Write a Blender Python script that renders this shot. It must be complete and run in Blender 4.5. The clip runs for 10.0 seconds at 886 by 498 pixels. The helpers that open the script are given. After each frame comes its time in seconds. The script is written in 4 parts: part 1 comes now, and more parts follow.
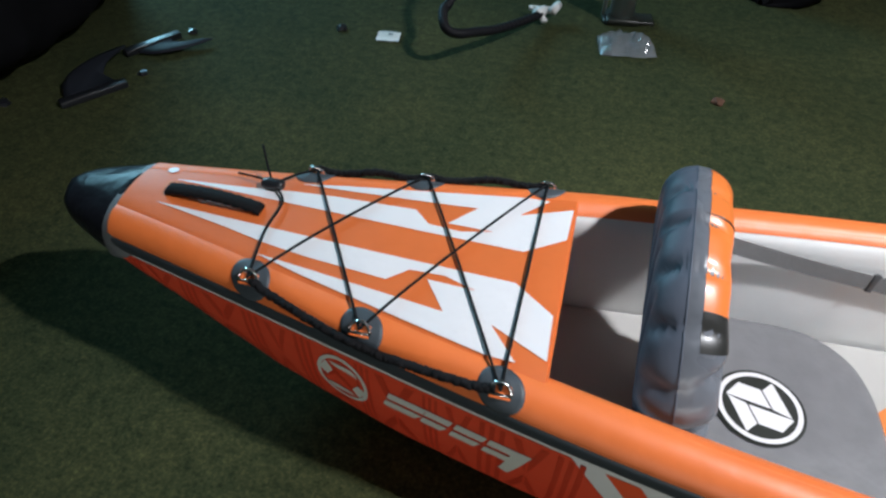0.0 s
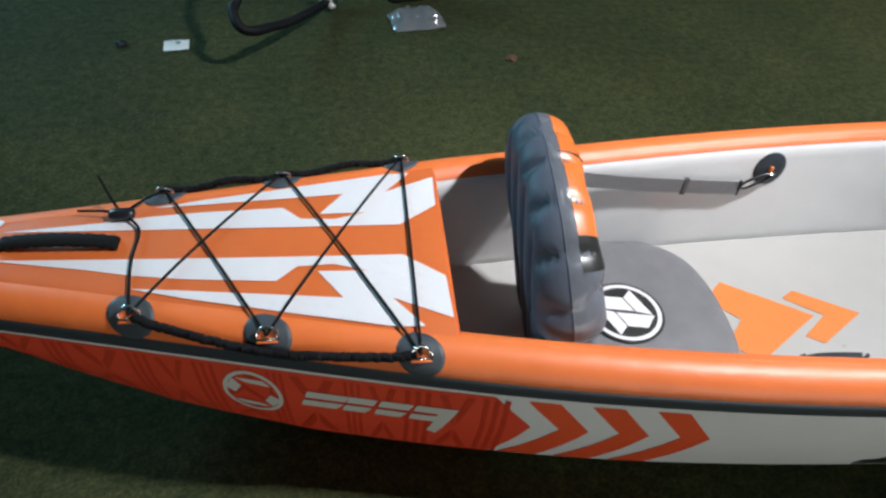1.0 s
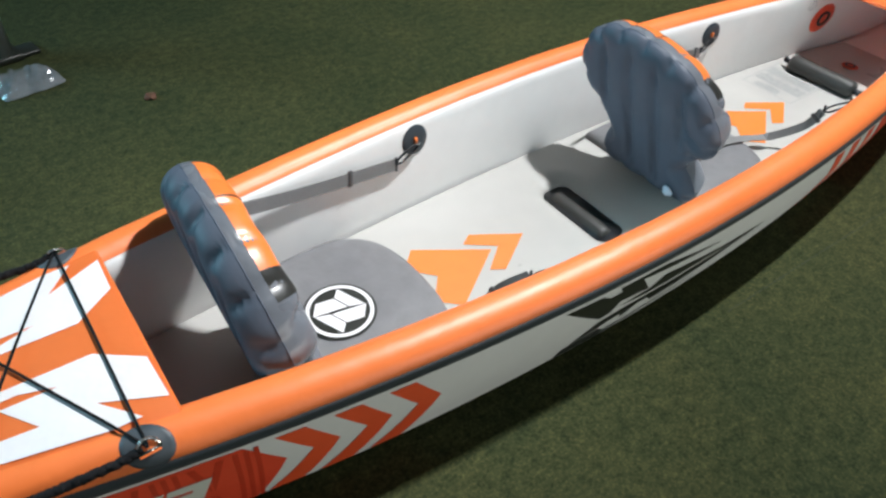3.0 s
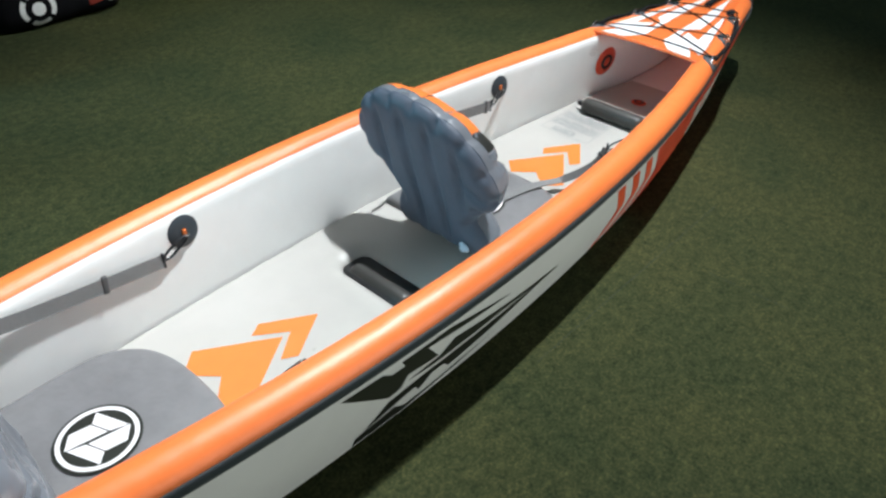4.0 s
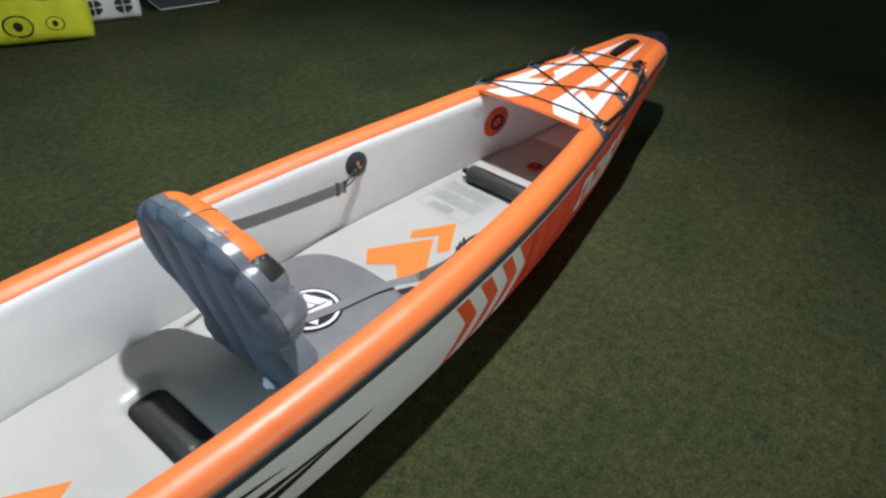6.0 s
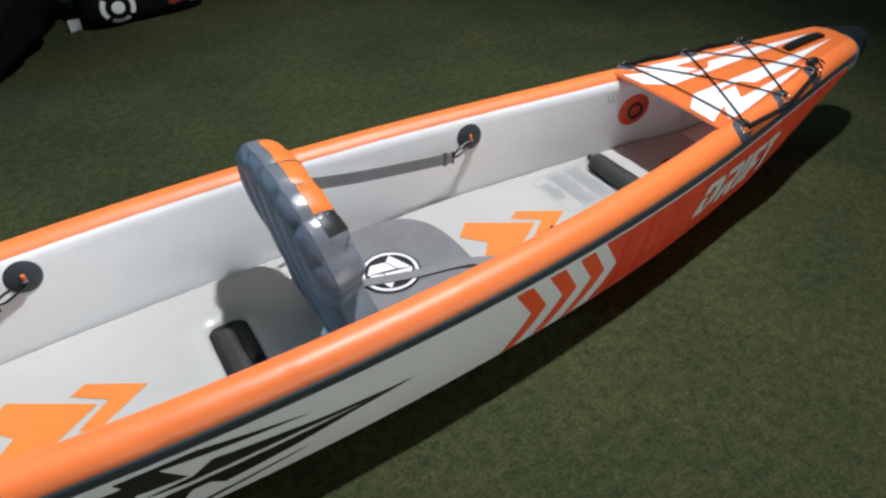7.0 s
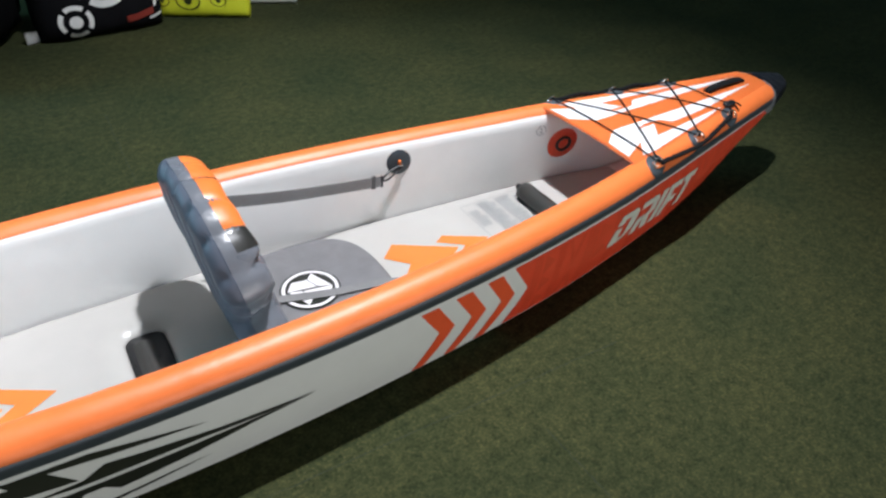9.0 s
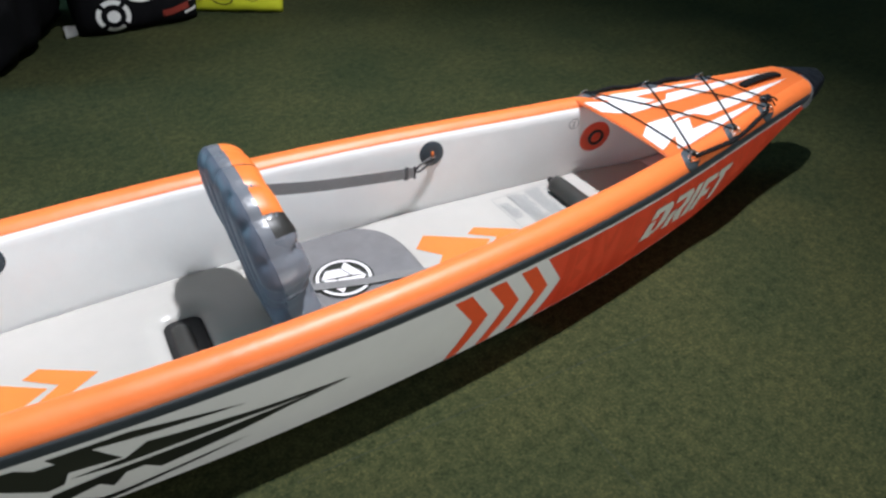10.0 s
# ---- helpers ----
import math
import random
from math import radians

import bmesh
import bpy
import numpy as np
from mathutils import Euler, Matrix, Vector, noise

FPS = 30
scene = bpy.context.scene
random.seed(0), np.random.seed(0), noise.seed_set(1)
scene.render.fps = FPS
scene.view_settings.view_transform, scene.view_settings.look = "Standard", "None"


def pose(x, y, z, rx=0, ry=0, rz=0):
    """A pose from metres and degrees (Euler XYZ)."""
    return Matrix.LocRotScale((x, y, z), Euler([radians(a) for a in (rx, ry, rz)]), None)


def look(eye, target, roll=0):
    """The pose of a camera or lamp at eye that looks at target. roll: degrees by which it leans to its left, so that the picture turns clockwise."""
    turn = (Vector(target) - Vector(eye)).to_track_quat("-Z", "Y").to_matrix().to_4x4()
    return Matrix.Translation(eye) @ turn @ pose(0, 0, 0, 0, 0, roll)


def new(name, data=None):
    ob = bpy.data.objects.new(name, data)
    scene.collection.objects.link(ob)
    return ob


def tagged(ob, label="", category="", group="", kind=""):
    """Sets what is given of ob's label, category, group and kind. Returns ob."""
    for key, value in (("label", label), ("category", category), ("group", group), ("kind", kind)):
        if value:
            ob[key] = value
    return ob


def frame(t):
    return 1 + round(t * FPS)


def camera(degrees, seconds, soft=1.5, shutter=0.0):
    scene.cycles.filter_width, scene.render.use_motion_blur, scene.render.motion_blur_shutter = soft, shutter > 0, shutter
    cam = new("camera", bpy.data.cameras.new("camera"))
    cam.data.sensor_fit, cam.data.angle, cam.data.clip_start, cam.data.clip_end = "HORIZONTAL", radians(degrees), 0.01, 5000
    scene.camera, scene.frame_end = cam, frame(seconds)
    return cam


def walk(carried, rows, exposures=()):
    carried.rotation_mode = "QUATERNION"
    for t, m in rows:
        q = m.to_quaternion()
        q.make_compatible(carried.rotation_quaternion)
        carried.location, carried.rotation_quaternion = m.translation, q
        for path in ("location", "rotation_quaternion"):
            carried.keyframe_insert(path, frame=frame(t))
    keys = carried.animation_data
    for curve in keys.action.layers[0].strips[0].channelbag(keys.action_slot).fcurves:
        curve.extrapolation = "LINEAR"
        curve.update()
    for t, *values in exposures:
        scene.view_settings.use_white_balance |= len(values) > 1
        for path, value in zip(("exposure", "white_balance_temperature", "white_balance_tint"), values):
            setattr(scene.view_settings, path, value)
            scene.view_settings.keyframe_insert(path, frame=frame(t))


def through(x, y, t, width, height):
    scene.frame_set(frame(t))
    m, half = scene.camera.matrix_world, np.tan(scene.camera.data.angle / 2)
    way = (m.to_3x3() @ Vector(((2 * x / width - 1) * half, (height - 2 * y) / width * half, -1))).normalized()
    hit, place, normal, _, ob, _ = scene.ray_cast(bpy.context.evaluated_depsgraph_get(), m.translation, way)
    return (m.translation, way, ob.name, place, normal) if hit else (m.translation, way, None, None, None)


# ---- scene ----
cam = camera(66.91, 10.0, soft=2.5)
PATH = [
    (0, (-1.273, -0.799, 1.167), (-1.597, 0.598, -0.227), 2.00),
    (0.5, (-1.384, -0.836, 1.167), (-1.418, 0.569, -0.257), 0.78),
    (1, (-1.383, -0.848, 1.170), (-1.161, 0.567, -0.225), 3.89),
    (1.5, (-1.320, -0.842, 1.172), (-0.917, 0.545, -0.212), 5.15),
    (2, (-1.328, -0.839, 1.173), (-0.738, 0.504, -0.186), 5.50),
    (2.2, (-1.372, -0.833, 1.177), (-0.694, 0.452, -0.197), 3.37),
    (3.3, (-1.250, -0.911, 1.269), (-0.220, 0.144, -0.083), 4.90),
    (3.5, (-1.201, -0.939, 1.227), (-0.089, 0.094, -0.075), 3.78),
    (4, (-1.052, -0.983, 1.234), (0.174, 0.012, 0.006), 3.22),
    (4.5, (-0.902, -1.019, 1.273), (0.378, -0.078, 0.058), 2.99),
    (5, (-0.798, -1.024, 1.247), (0.484, 0.004, 0.108), 0.95),
    (5.2, (-0.714, -1.030, 1.257), (0.587, -0.052, 0.095), 1.65),
    (6.3, (-0.371, -1.074, 1.290), (0.766, -0.003, 0.042), 1.62),
    (6.5, (-0.312, -1.140, 1.275), (0.692, 0.060, 0.029), 1.81),
    (7, (-0.249, -1.195, 1.277), (0.552, 0.124, 0.005), -1.01),
    (7.5, (-0.269, -1.254, 1.265), (0.601, 0.020, -0.008), 2.41),
    (8, (-0.222, -1.305, 1.290), (0.628, 0.019, 0.055), 2.19),
    (8.5, (-0.165, -1.321, 1.307), (0.728, 0.023, 0.125), 2.31),
    (9, (-0.150, -1.322, 1.305), (0.737, 0.001, 0.096), 2.55),
    (9.5, (-0.162, -1.338, 1.305), (0.708, 0.001, 0.100), 2.07),
    (10, (-0.185, -1.325, 1.291), (0.645, 0.031, 0.077), 1.89),
]
walk(cam, [(t, look(eye, target, roll)) for t, eye, target, roll in PATH],
     exposures=[(0, -0.20, 6100, 10), (1, -0.14, 6150, 10), (2.2, 0.0, 6250, 8), (3.3, 0.14, 6150, 6), (5.2, 0.24, 6050, 3), (6.3, -0.20, 6080, 8), (7.5, -0.03, 6030, 9), (8.5, 0.08, 6080, 10), (10, 0.12, 6100, 11)])

# ---- light: white ceiling spot over the boat, added spots and fill, daylight from one end ----
world = bpy.data.worlds.new("hall")
world.use_nodes = True
world.node_tree.nodes["Background"].inputs[0].default_value = (0.32, 0.56, 0.84, 1)
world.node_tree.nodes["Background"].inputs[1].default_value = 0.024
scene.world = world
scene.view_settings.exposure = 0.0


def spot(at, aim, watts, degrees, blend=0.6, size=0.05, colour=(1.0, 0.985, 0.985)):
    lamp = bpy.data.lights.new("unseen_spot", "SPOT")
    lamp.energy, lamp.spot_size, lamp.spot_blend, lamp.shadow_soft_size, lamp.color = watts, radians(degrees), blend, size, colour
    ob = new("unseen_spot", lamp)
    ob.matrix_world = look(at, aim)
    return ob


def area_lamp(at, aim, wide, high, watts, colour):
    lamp = bpy.data.lights.new("unseen_area_lamp", "AREA")
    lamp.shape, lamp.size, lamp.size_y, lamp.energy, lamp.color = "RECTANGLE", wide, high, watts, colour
    ob = new("unseen_area_lamp", lamp)
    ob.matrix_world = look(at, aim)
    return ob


spot((1.0, -0.12, 3.37), (0.48, 0.36, 0.0), 685, 92, 1.0)
# added spot beside the main one, lifts the dim stern end
spot((0.88, -0.21, 3.37), (-1.90, 0.20, 0.0), 420, 50, 1.0)
# added spot with no known lamp behind it, brightens the bags' fronts
spot((1.0, -2.6, 3.3), (0.95, 3.05, 0.30), 270, 24, 0.9)
# added low fill that brightens the hull's near side; no opening stands there
area_lamp((0.3, -5.9, 0.40), (0.0, 0.0, 0.35), 9.0, 0.5, 185, (1.0, 0.965, 0.90))
# cool daylight of an unseen window beyond the stern
area_lamp((-6.9, 3.9, 2.6), (-2.3, 1.0, 0.0), 4.4, 2.0, 660, (0.33, 0.70, 0.86))


# ---- the hull's lines: half sections at s metres from the middle ----
RAIL_Y = np.polyfit([-2.06, -1.95, -1.75, -1.54, -1.31, -1.03, -0.69, -0.35, 0, 0.35, 0.69, 1.03, 1.31, 1.54, 1.75, 1.95, 2.06],
                    [0.056, 0.078, 0.118, 0.163, 0.212, 0.262, 0.311, 0.340, 0.349, 0.340, 0.311, 0.262, 0.212, 0.163, 0.118, 0.078, 0.056], 8)
END = 2.045


def rail_y(s):
    return float(np.polyval(RAIL_Y, min(abs(s), END)))


def rail_z(s):
    return 0.308 + 0.030 * max(0.0, (abs(s) - 1.05) / 1.03) ** 1.5


def rail_r(s):
    return 0.042 - 0.003 * max(0.0, (abs(s) - 1.2) / 0.9)


def beam(s):
    return rail_y(s) + rail_r(s)


def chine(s):
    s = abs(s)
    z = float(np.interp(s, [0, 0.9, 1.1, 1.3, 1.5, 1.65, 1.75, 1.84, 1.93, 2.0, 2.06], [0.028, 0.030, 0.034, 0.042, 0.058, 0.080, 0.103, 0.140, 0.184, 0.225, 0.275]))
    y = beam(s) * float(np.interp(s, [0, 1.0, 1.5, 1.8, 2.08], [0.85, 0.85, 0.83, 0.74, 0.7]))
    return y, z


def strip_low(s):
    return beam(s) - 0.003, rail_z(s) - 0.033


def side_point(x, v, side=-1, off=0.0):
    """The outer skin below the rub strip: v runs from the chine (0) to the strip (1)."""
    y0, z0 = chine(x)
    y1, z1 = strip_low(x)
    b = 0.010 * math.sin(math.pi * v)
    n = math.hypot(y1 - y0, z1 - z0)
    ny, nz = (z1 - z0) / n, -(y1 - y0) / n
    y = y0 + (y1 - y0) * v + ny * (b + off)
    z = z0 + (z1 - z0) * v + nz * (b + off)
    return (x, side * y, z)


def deck_z(x, y, off=0.0):
    c, z, r = rail_y(x), rail_z(x), rail_r(x)
    a = abs(y)
    if a <= c:
        return z + r + 0.007 * (1 - (a / c) ** 2) + off
    return z + math.sqrt(max(0.0, (r + off) ** 2 - (a - c) ** 2))

# ---- helpers for meshes and materials ----
def part(name, bm, material, parent=None, label="", smooth=True):
    me = bpy.data.meshes.new(name)
    bm.normal_update()
    bm.to_mesh(me)
    bm.free()
    for p in me.polygons:
        p.use_smooth = smooth
    for m in material if isinstance(material, (list, tuple)) else [material]:
        me.materials.append(m)
    ob = new(name, me)
    if parent:
        ob.parent = parent
    if label:
        tagged(ob, label)
    return ob


def thing(name, label, category, at=(0, 0, 0), rz=0.0, group="", kind=""):
    ob = new(name)
    ob.empty_display_size = 0.05
    ob.matrix_world = pose(*at, 0, 0, rz)
    return tagged(ob, label, category, group, kind)


def grid(bm, rows, closed=False, cap=False):
    """Quads between rows of points; closed joins each row's ends."""
    vs = [[bm.verts.new(p) for p in row] for row in rows]
    for a, b in zip(vs, vs[1:]):
        n = len(a)
        for i in range(n if closed else n - 1):
            j = (i + 1) % n
            bm.faces.new((a[i], a[j], b[j], b[i]))
    if cap:
        bm.faces.new(vs[0][::-1])
        bm.faces.new(vs[-1])
    return vs


def finish(bm):
    bmesh.ops.remove_doubles(bm, verts=bm.verts, dist=1e-5)
    bmesh.ops.recalc_face_normals(bm, faces=bm.faces)
    return bm


def sweep(bm, pts, r, sides=8, taper=None):
    """A round tube along points."""
    pts = [Vector(p) for p in pts]
    up = Vector((0.13, 0.21, 0.97))
    rows = []
    for i, p in enumerate(pts):
        d = (pts[min(i + 1, len(pts) - 1)] - pts[max(i - 1, 0)]).normalized()
        a = d.cross(up)
        if a.length < 1e-3:
            a = d.cross(Vector((1, 0, 0)))
        a.normalize()
        b = d.cross(a)
        rr = r if taper is None else r * taper[i]
        rows.append([p + rr * (a * math.cos(2 * math.pi * k / sides) + b * math.sin(2 * math.pi * k / sides)) for k in range(sides)])
    grid(bm, rows, closed=True, cap=True)
    return bm


def smooth_path(pts, n=8, closed=False):
    """Catmull-Rom points through pts."""
    pts = [Vector(p) for p in pts]
    out = []
    m = len(pts)
    for i in range(m if closed else m - 1):
        get = (lambda k: pts[k % m]) if closed else (lambda k: pts[min(max(k, 0), m - 1)])
        p0, p1, p2, p3 = get(i - 1), get(i), get(i + 1), get(i + 2)
        for j in range(n):
            t = j / n
            out.append(0.5 * ((2 * p1) + (p2 - p0) * t + (2 * p0 - 5 * p1 + 4 * p2 - p3) * t * t + (3 * p1 - p0 - 3 * p2 + p3) * t ** 3))
    if not closed:
        out.append(pts[-1])
    return out


def flat_shape(loops, step, place):
    """A flat outline in (a, b), cut finely and laid on a surface by place(a, b)."""
    bm = bmesh.new()
    for loop in loops:
        bm.faces.new([bm.verts.new((a, b, 0)) for a, b in loop])
    bm.normal_update()
    bmesh.ops.triangulate(bm, faces=bm.faces)
    for axis, st in enumerate(step):
        lo = min(v.co[axis] for v in bm.verts)
        hi = max(v.co[axis] for v in bm.verts)
        k = math.floor(lo / st) + 1
        while k * st < hi:
            n = [0, 0, 0]
            n[axis] = 1
            co = [0, 0, 0]
            co[axis] = k * st
            bmesh.ops.bisect_plane(bm, geom=bm.verts[:] + bm.edges[:] + bm.faces[:], plane_co=co, plane_no=n)
            k += 1
    for v in bm.verts:
        v.co = place(v.co.x, v.co.y)
    bmesh.ops.recalc_face_normals(bm, faces=bm.faces)
    return bm


def box(bm, lo, hi, bevel=0.0):
    r = bmesh.ops.create_cube(bm, size=1.0)
    for v in r["verts"]:
        v.co = Vector([lo[i] + (v.co[i] + 0.5) * (hi[i] - lo[i]) for i in range(3)])
    if bevel:
        es = list({e for v in r["verts"] for e in v.link_edges})
        bmesh.ops.bevel(bm, geom=es, offset=bevel, segments=2, affect="EDGES", profile=0.5)
    return bm


def material(name, colour, rough=0.5, metal=0.0, vary=0.12, grain=40.0, bump=0.15, bump_scale=300.0, spec=0.5, coat=0.0, sheen=0.0, second=None, wave=0.0):
    """A worn surface: colour that varies at two scales and a fine relief."""
    m = bpy.data.materials.new(name)
    m.use_nodes = True
    nt = m.node_tree
    b = nt.nodes["Principled BSDF"]
    link = nt.links.new
    co = nt.nodes.new("ShaderNodeTexCoord")

    def tex(scale, detail):
        t = nt.nodes.new("ShaderNodeTexNoise")
        t.inputs["Scale"].default_value, t.inputs["Detail"].default_value = scale, detail
        link(co.outputs["Object"], t.inputs["Vector"])
        return t.outputs["Fac"]

    def ramp(fac, a, c, lo=0.3, hi=0.7):
        r = nt.nodes.new("ShaderNodeValToRGB")
        r.color_ramp.elements[0].position, r.color_ramp.elements[1].position = lo, hi
        r.color_ramp.elements[0].color, r.color_ramp.elements[1].color = (*a, 1), (*c, 1)
        link(fac, r.inputs["Fac"])
        return r.outputs["Color"]

    dark = tuple(c * (1 - vary) for c in colour)
    light = second or tuple(min(1, c * (1 + vary)) for c in colour)
    mix = nt.nodes.new("ShaderNodeMix")
    mix.data_type = "RGBA"
    mix.inputs[0].default_value = 0.5
    link(ramp(tex(grain, 6), dark, light), mix.inputs[6])
    link(ramp(tex(grain / 14, 3), dark, light, 0.35, 0.65), mix.inputs[7])
    link(mix.outputs[2], b.inputs["Base Color"])
    rr = nt.nodes.new("ShaderNodeMapRange")
    rr.inputs[3].default_value, rr.inputs[4].default_value = max(0.03, rough - 0.08), min(1, rough + 0.08)
    link(tex(grain / 4, 4), rr.inputs[0])
    link(rr.outputs[0], b.inputs["Roughness"])
    b.inputs["Metallic"].default_value = metal
    b.inputs["Specular IOR Level"].default_value = spec
    b.inputs["Coat Weight"].default_value = coat
    b.inputs["Coat Roughness"].default_value = 0.15
    b.inputs["Sheen Weight"].default_value = sheen
    if bump:
        bp = nt.nodes.new("ShaderNodeBump")
        bp.inputs["Strength"].default_value, bp.inputs["Distance"].default_value = bump, 0.002
        link(tex(bump_scale, 4), bp.inputs["Height"])
        if wave:
            # slow unevenness of the skin
            bw = nt.nodes.new("ShaderNodeBump")
            bw.inputs["Strength"].default_value, bw.inputs["Distance"].default_value = wave, 0.02
            link(tex(11, 3), bw.inputs["Height"])
            link(bw.outputs["Normal"], bp.inputs["Normal"])
        link(bp.outputs["Normal"], b.inputs["Normal"])
    return m


ORANGE = material("orange_pvc", (0.80, 0.180, 0.037), 0.47, vary=0.06, grain=25, bump=0.08, bump_scale=120, wave=0.17, spec=0.7)
ARROW = material("yellow_orange_print", (0.69, 0.200, 0.034), 0.45, vary=0.06, grain=25, bump=0.05)


def thin_pvc(name, colour, through):
    """A sheet of coloured film that lets some light through."""
    m = material(name, colour, 0.47, vary=0.06, grain=25, bump=0.08, bump_scale=120, wave=0.17, spec=0.7)
    nt = m.node_tree
    soak = nt.nodes.new("ShaderNodeBsdfTranslucent")
    soak.inputs["Color"].default_value = (*through, 1)
    mix = nt.nodes.new("ShaderNodeMixShader")
    mix.inputs[0].default_value = 0.22
    nt.links.new(nt.nodes["Principled BSDF"].outputs[0], mix.inputs[1])
    nt.links.new(soak.outputs[0], mix.inputs[2])
    nt.links.new(mix.outputs[0], nt.nodes["Material Output"].inputs["Surface"])
    return m


DECK_ORANGE = thin_pvc("thin_orange_pvc", (0.84, 0.190, 0.039), (0.80, 0.10, 0.04))
CHEVRON = material("bright_red_orange_print", (0.79, 0.096, 0.027), 0.40, vary=0.07, grain=25, bump=0.08)
RED = material("red_orange_pvc", (0.74, 0.070, 0.027), 0.40, vary=0.07, grain=25, bump=0.08)
DARK_RED = material("dark_red_print", (0.56, 0.042, 0.015), 0.4, vary=0.1, grain=30, bump=0.05)
WHITE = material("white_pvc", (0.84, 0.838, 0.822), 0.34, vary=0.035, grain=16, bump=0.06, bump_scale=90, wave=0.08)
HULL_WHITE = material("pale_grey_pvc", (0.75, 0.752, 0.725), 0.36, vary=0.04, grain=16, bump=0.06, bump_scale=90, wave=0.10)
# mat colour lowered below WHITE to offset the steep overhead light on it
MAT_WHITE = material("darkened_white_mat", (0.44, 0.427, 0.402), 0.30, vary=0.04, grain=14, bump=0.05, bump_scale=90, wave=0.06)
DECK_WHITE = material("white_print", (0.76, 0.74, 0.75), 0.36, vary=0.03, grain=20, bump=0.08, wave=0.28)
GREY_WHITE = material("pale_grey_print", (0.62, 0.62, 0.55), 0.42, vary=0.05, grain=20, bump=0.05)
STRIP = material("dark_grey_rubber", (0.035, 0.045, 0.055), 0.42, vary=0.15, grain=30, bump=0.1)
BAND = material("mid_grey_pvc", (0.17, 0.18, 0.19), 0.45, vary=0.1, grain=30, bump=0.1)
CAP = material("glossy_black_rubber", (0.010, 0.011, 0.015), 0.30, vary=0.2, grain=30, bump=0.10, bump_scale=60, spec=0.08, wave=0.45)
BLACK = material("black_rubber", (0.012, 0.013, 0.016), 0.3, vary=0.2, grain=30, bump=0.1)
PRINT_BLACK = material("black_print", (0.016, 0.018, 0.014), 0.4, vary=0.15, grain=30, bump=0.05)
CORD = material("black_cord", (0.007, 0.007, 0.008), 0.8, vary=0.3, grain=300, bump=0.6, bump_scale=900, spec=0.2)
PATCH = material("grey_patch", (0.055, 0.068, 0.08), 0.5, vary=0.12, grain=60, bump=0.15)
CHROME = material("chrome", (0.75, 0.74, 0.72), 0.12, metal=1.0, vary=0.05, bump=0.0)
PILLOW = material("blue_grey_tpu", (0.085, 0.098, 0.128), 0.50, vary=0.1, grain=20, bump=0.12, bump_scale=140, wave=0.12, spec=0.3)
PAD = material("grey_pad", (0.172, 0.170, 0.176), 0.44, vary=0.17, grain=22, bump=0.2, bump_scale=60, wave=0.35)
WEB = material("grey_webbing", (0.185, 0.183, 0.183), 0.7, vary=0.12, grain=120, bump=0.4, bump_scale=700)
SLIDER = material("dark_grey_plastic", (0.07, 0.07, 0.072), 0.45, vary=0.1, bump=0.05)
GLOSS_ORANGE = material("glossy_orange_vinyl", (0.72, 0.185, 0.036), 0.36, vary=0.10, grain=20, bump=0.22, bump_scale=25, coat=0.12)
GLOSS_BLACK = material("glossy_black_vinyl", (0.02, 0.02, 0.018), 0.38, vary=0.1, bump=0.12, bump_scale=25, coat=0.06)
VALVE_RED = material("red_valve", (0.68, 0.075, 0.03), 0.4, vary=0.1, bump=0.0)


def carpet_material():
    m = bpy.data.materials.new("green_needle_felt")
    m.use_nodes = True
    nt = m.node_tree
    b = nt.nodes["Principled BSDF"]
    link = nt.links.new
    co = nt.nodes.new("ShaderNodeTexCoord")

    def noise_tex(scale, detail, rough=0.6):
        t = nt.nodes.new("ShaderNodeTexNoise")
        t.inputs["Scale"].default_value, t.inputs["Detail"].default_value, t.inputs["Roughness"].default_value = scale, detail, rough
        link(co.outputs["Object"], t.inputs["Vector"])
        return t.outputs["Fac"]

    def ramp3(fac, stops):
        r = nt.nodes.new("ShaderNodeValToRGB")
        el = r.color_ramp.elements
        el[0].position, el[0].color = stops[0][0], (*stops[0][1], 1)
        el[1].position, el[1].color = stops[-1][0], (*stops[-1][1], 1)
        for at, col in stops[1:-1]:
            e = el.new(at)
            e.color = (*col, 1)
        link(fac, r.inputs["Fac"])
        return r.outputs["Color"]

    def times(a, b2):
        mul_n = nt.nodes.new("ShaderNodeMix")
        mul_n.data_type, mul_n.blend_type = "RGBA", "MULTIPLY"
        mul_n.inputs[0].default_value = 1.0
        link(a, mul_n.inputs[6])
        link(b2, mul_n.inputs[7])
        return mul_n

    fine = ramp3(noise_tex(120, 5, 0.78), ((0.30, (0.024, 0.032, 0.016)), (0.45, (0.044, 0.055, 0.028)), (0.56, (0.066, 0.075, 0.035)), (0.70, (0.122, 0.118, 0.060))))
    clump = ramp3(noise_tex(33, 5, 0.74), ((0.32, (0.54, 0.61, 0.60)), (0.68, (1.42, 1.33, 1.16))))
    big = ramp3(noise_tex(2.3, 5), ((0.32, (0.70, 0.77, 0.76)), (0.68, (1.15, 1.07, 0.97))))
    mul = times(times(fine, clump).outputs[2], big)
    tone = nt.nodes.new("ShaderNodeMix")
    tone.data_type, tone.blend_type = "RGBA", "MULTIPLY"
    tone.inputs[0].default_value = 1.0
    tone.inputs[7].default_value = (0.78, 0.77, 0.755, 1)
    link(mul.outputs[2], tone.inputs[6])
    link(tone.outputs[2], b.inputs["Base Color"])
    b.inputs["Roughness"].default_value = 0.95
    b.inputs["Specular IOR Level"].default_value = 0.1
    bp = nt.nodes.new("ShaderNodeBump")
    bp.inputs["Strength"].default_value, bp.inputs["Distance"].default_value = 0.35, 0.004
    link(noise_tex(260, 4, 0.8), bp.inputs["Height"])
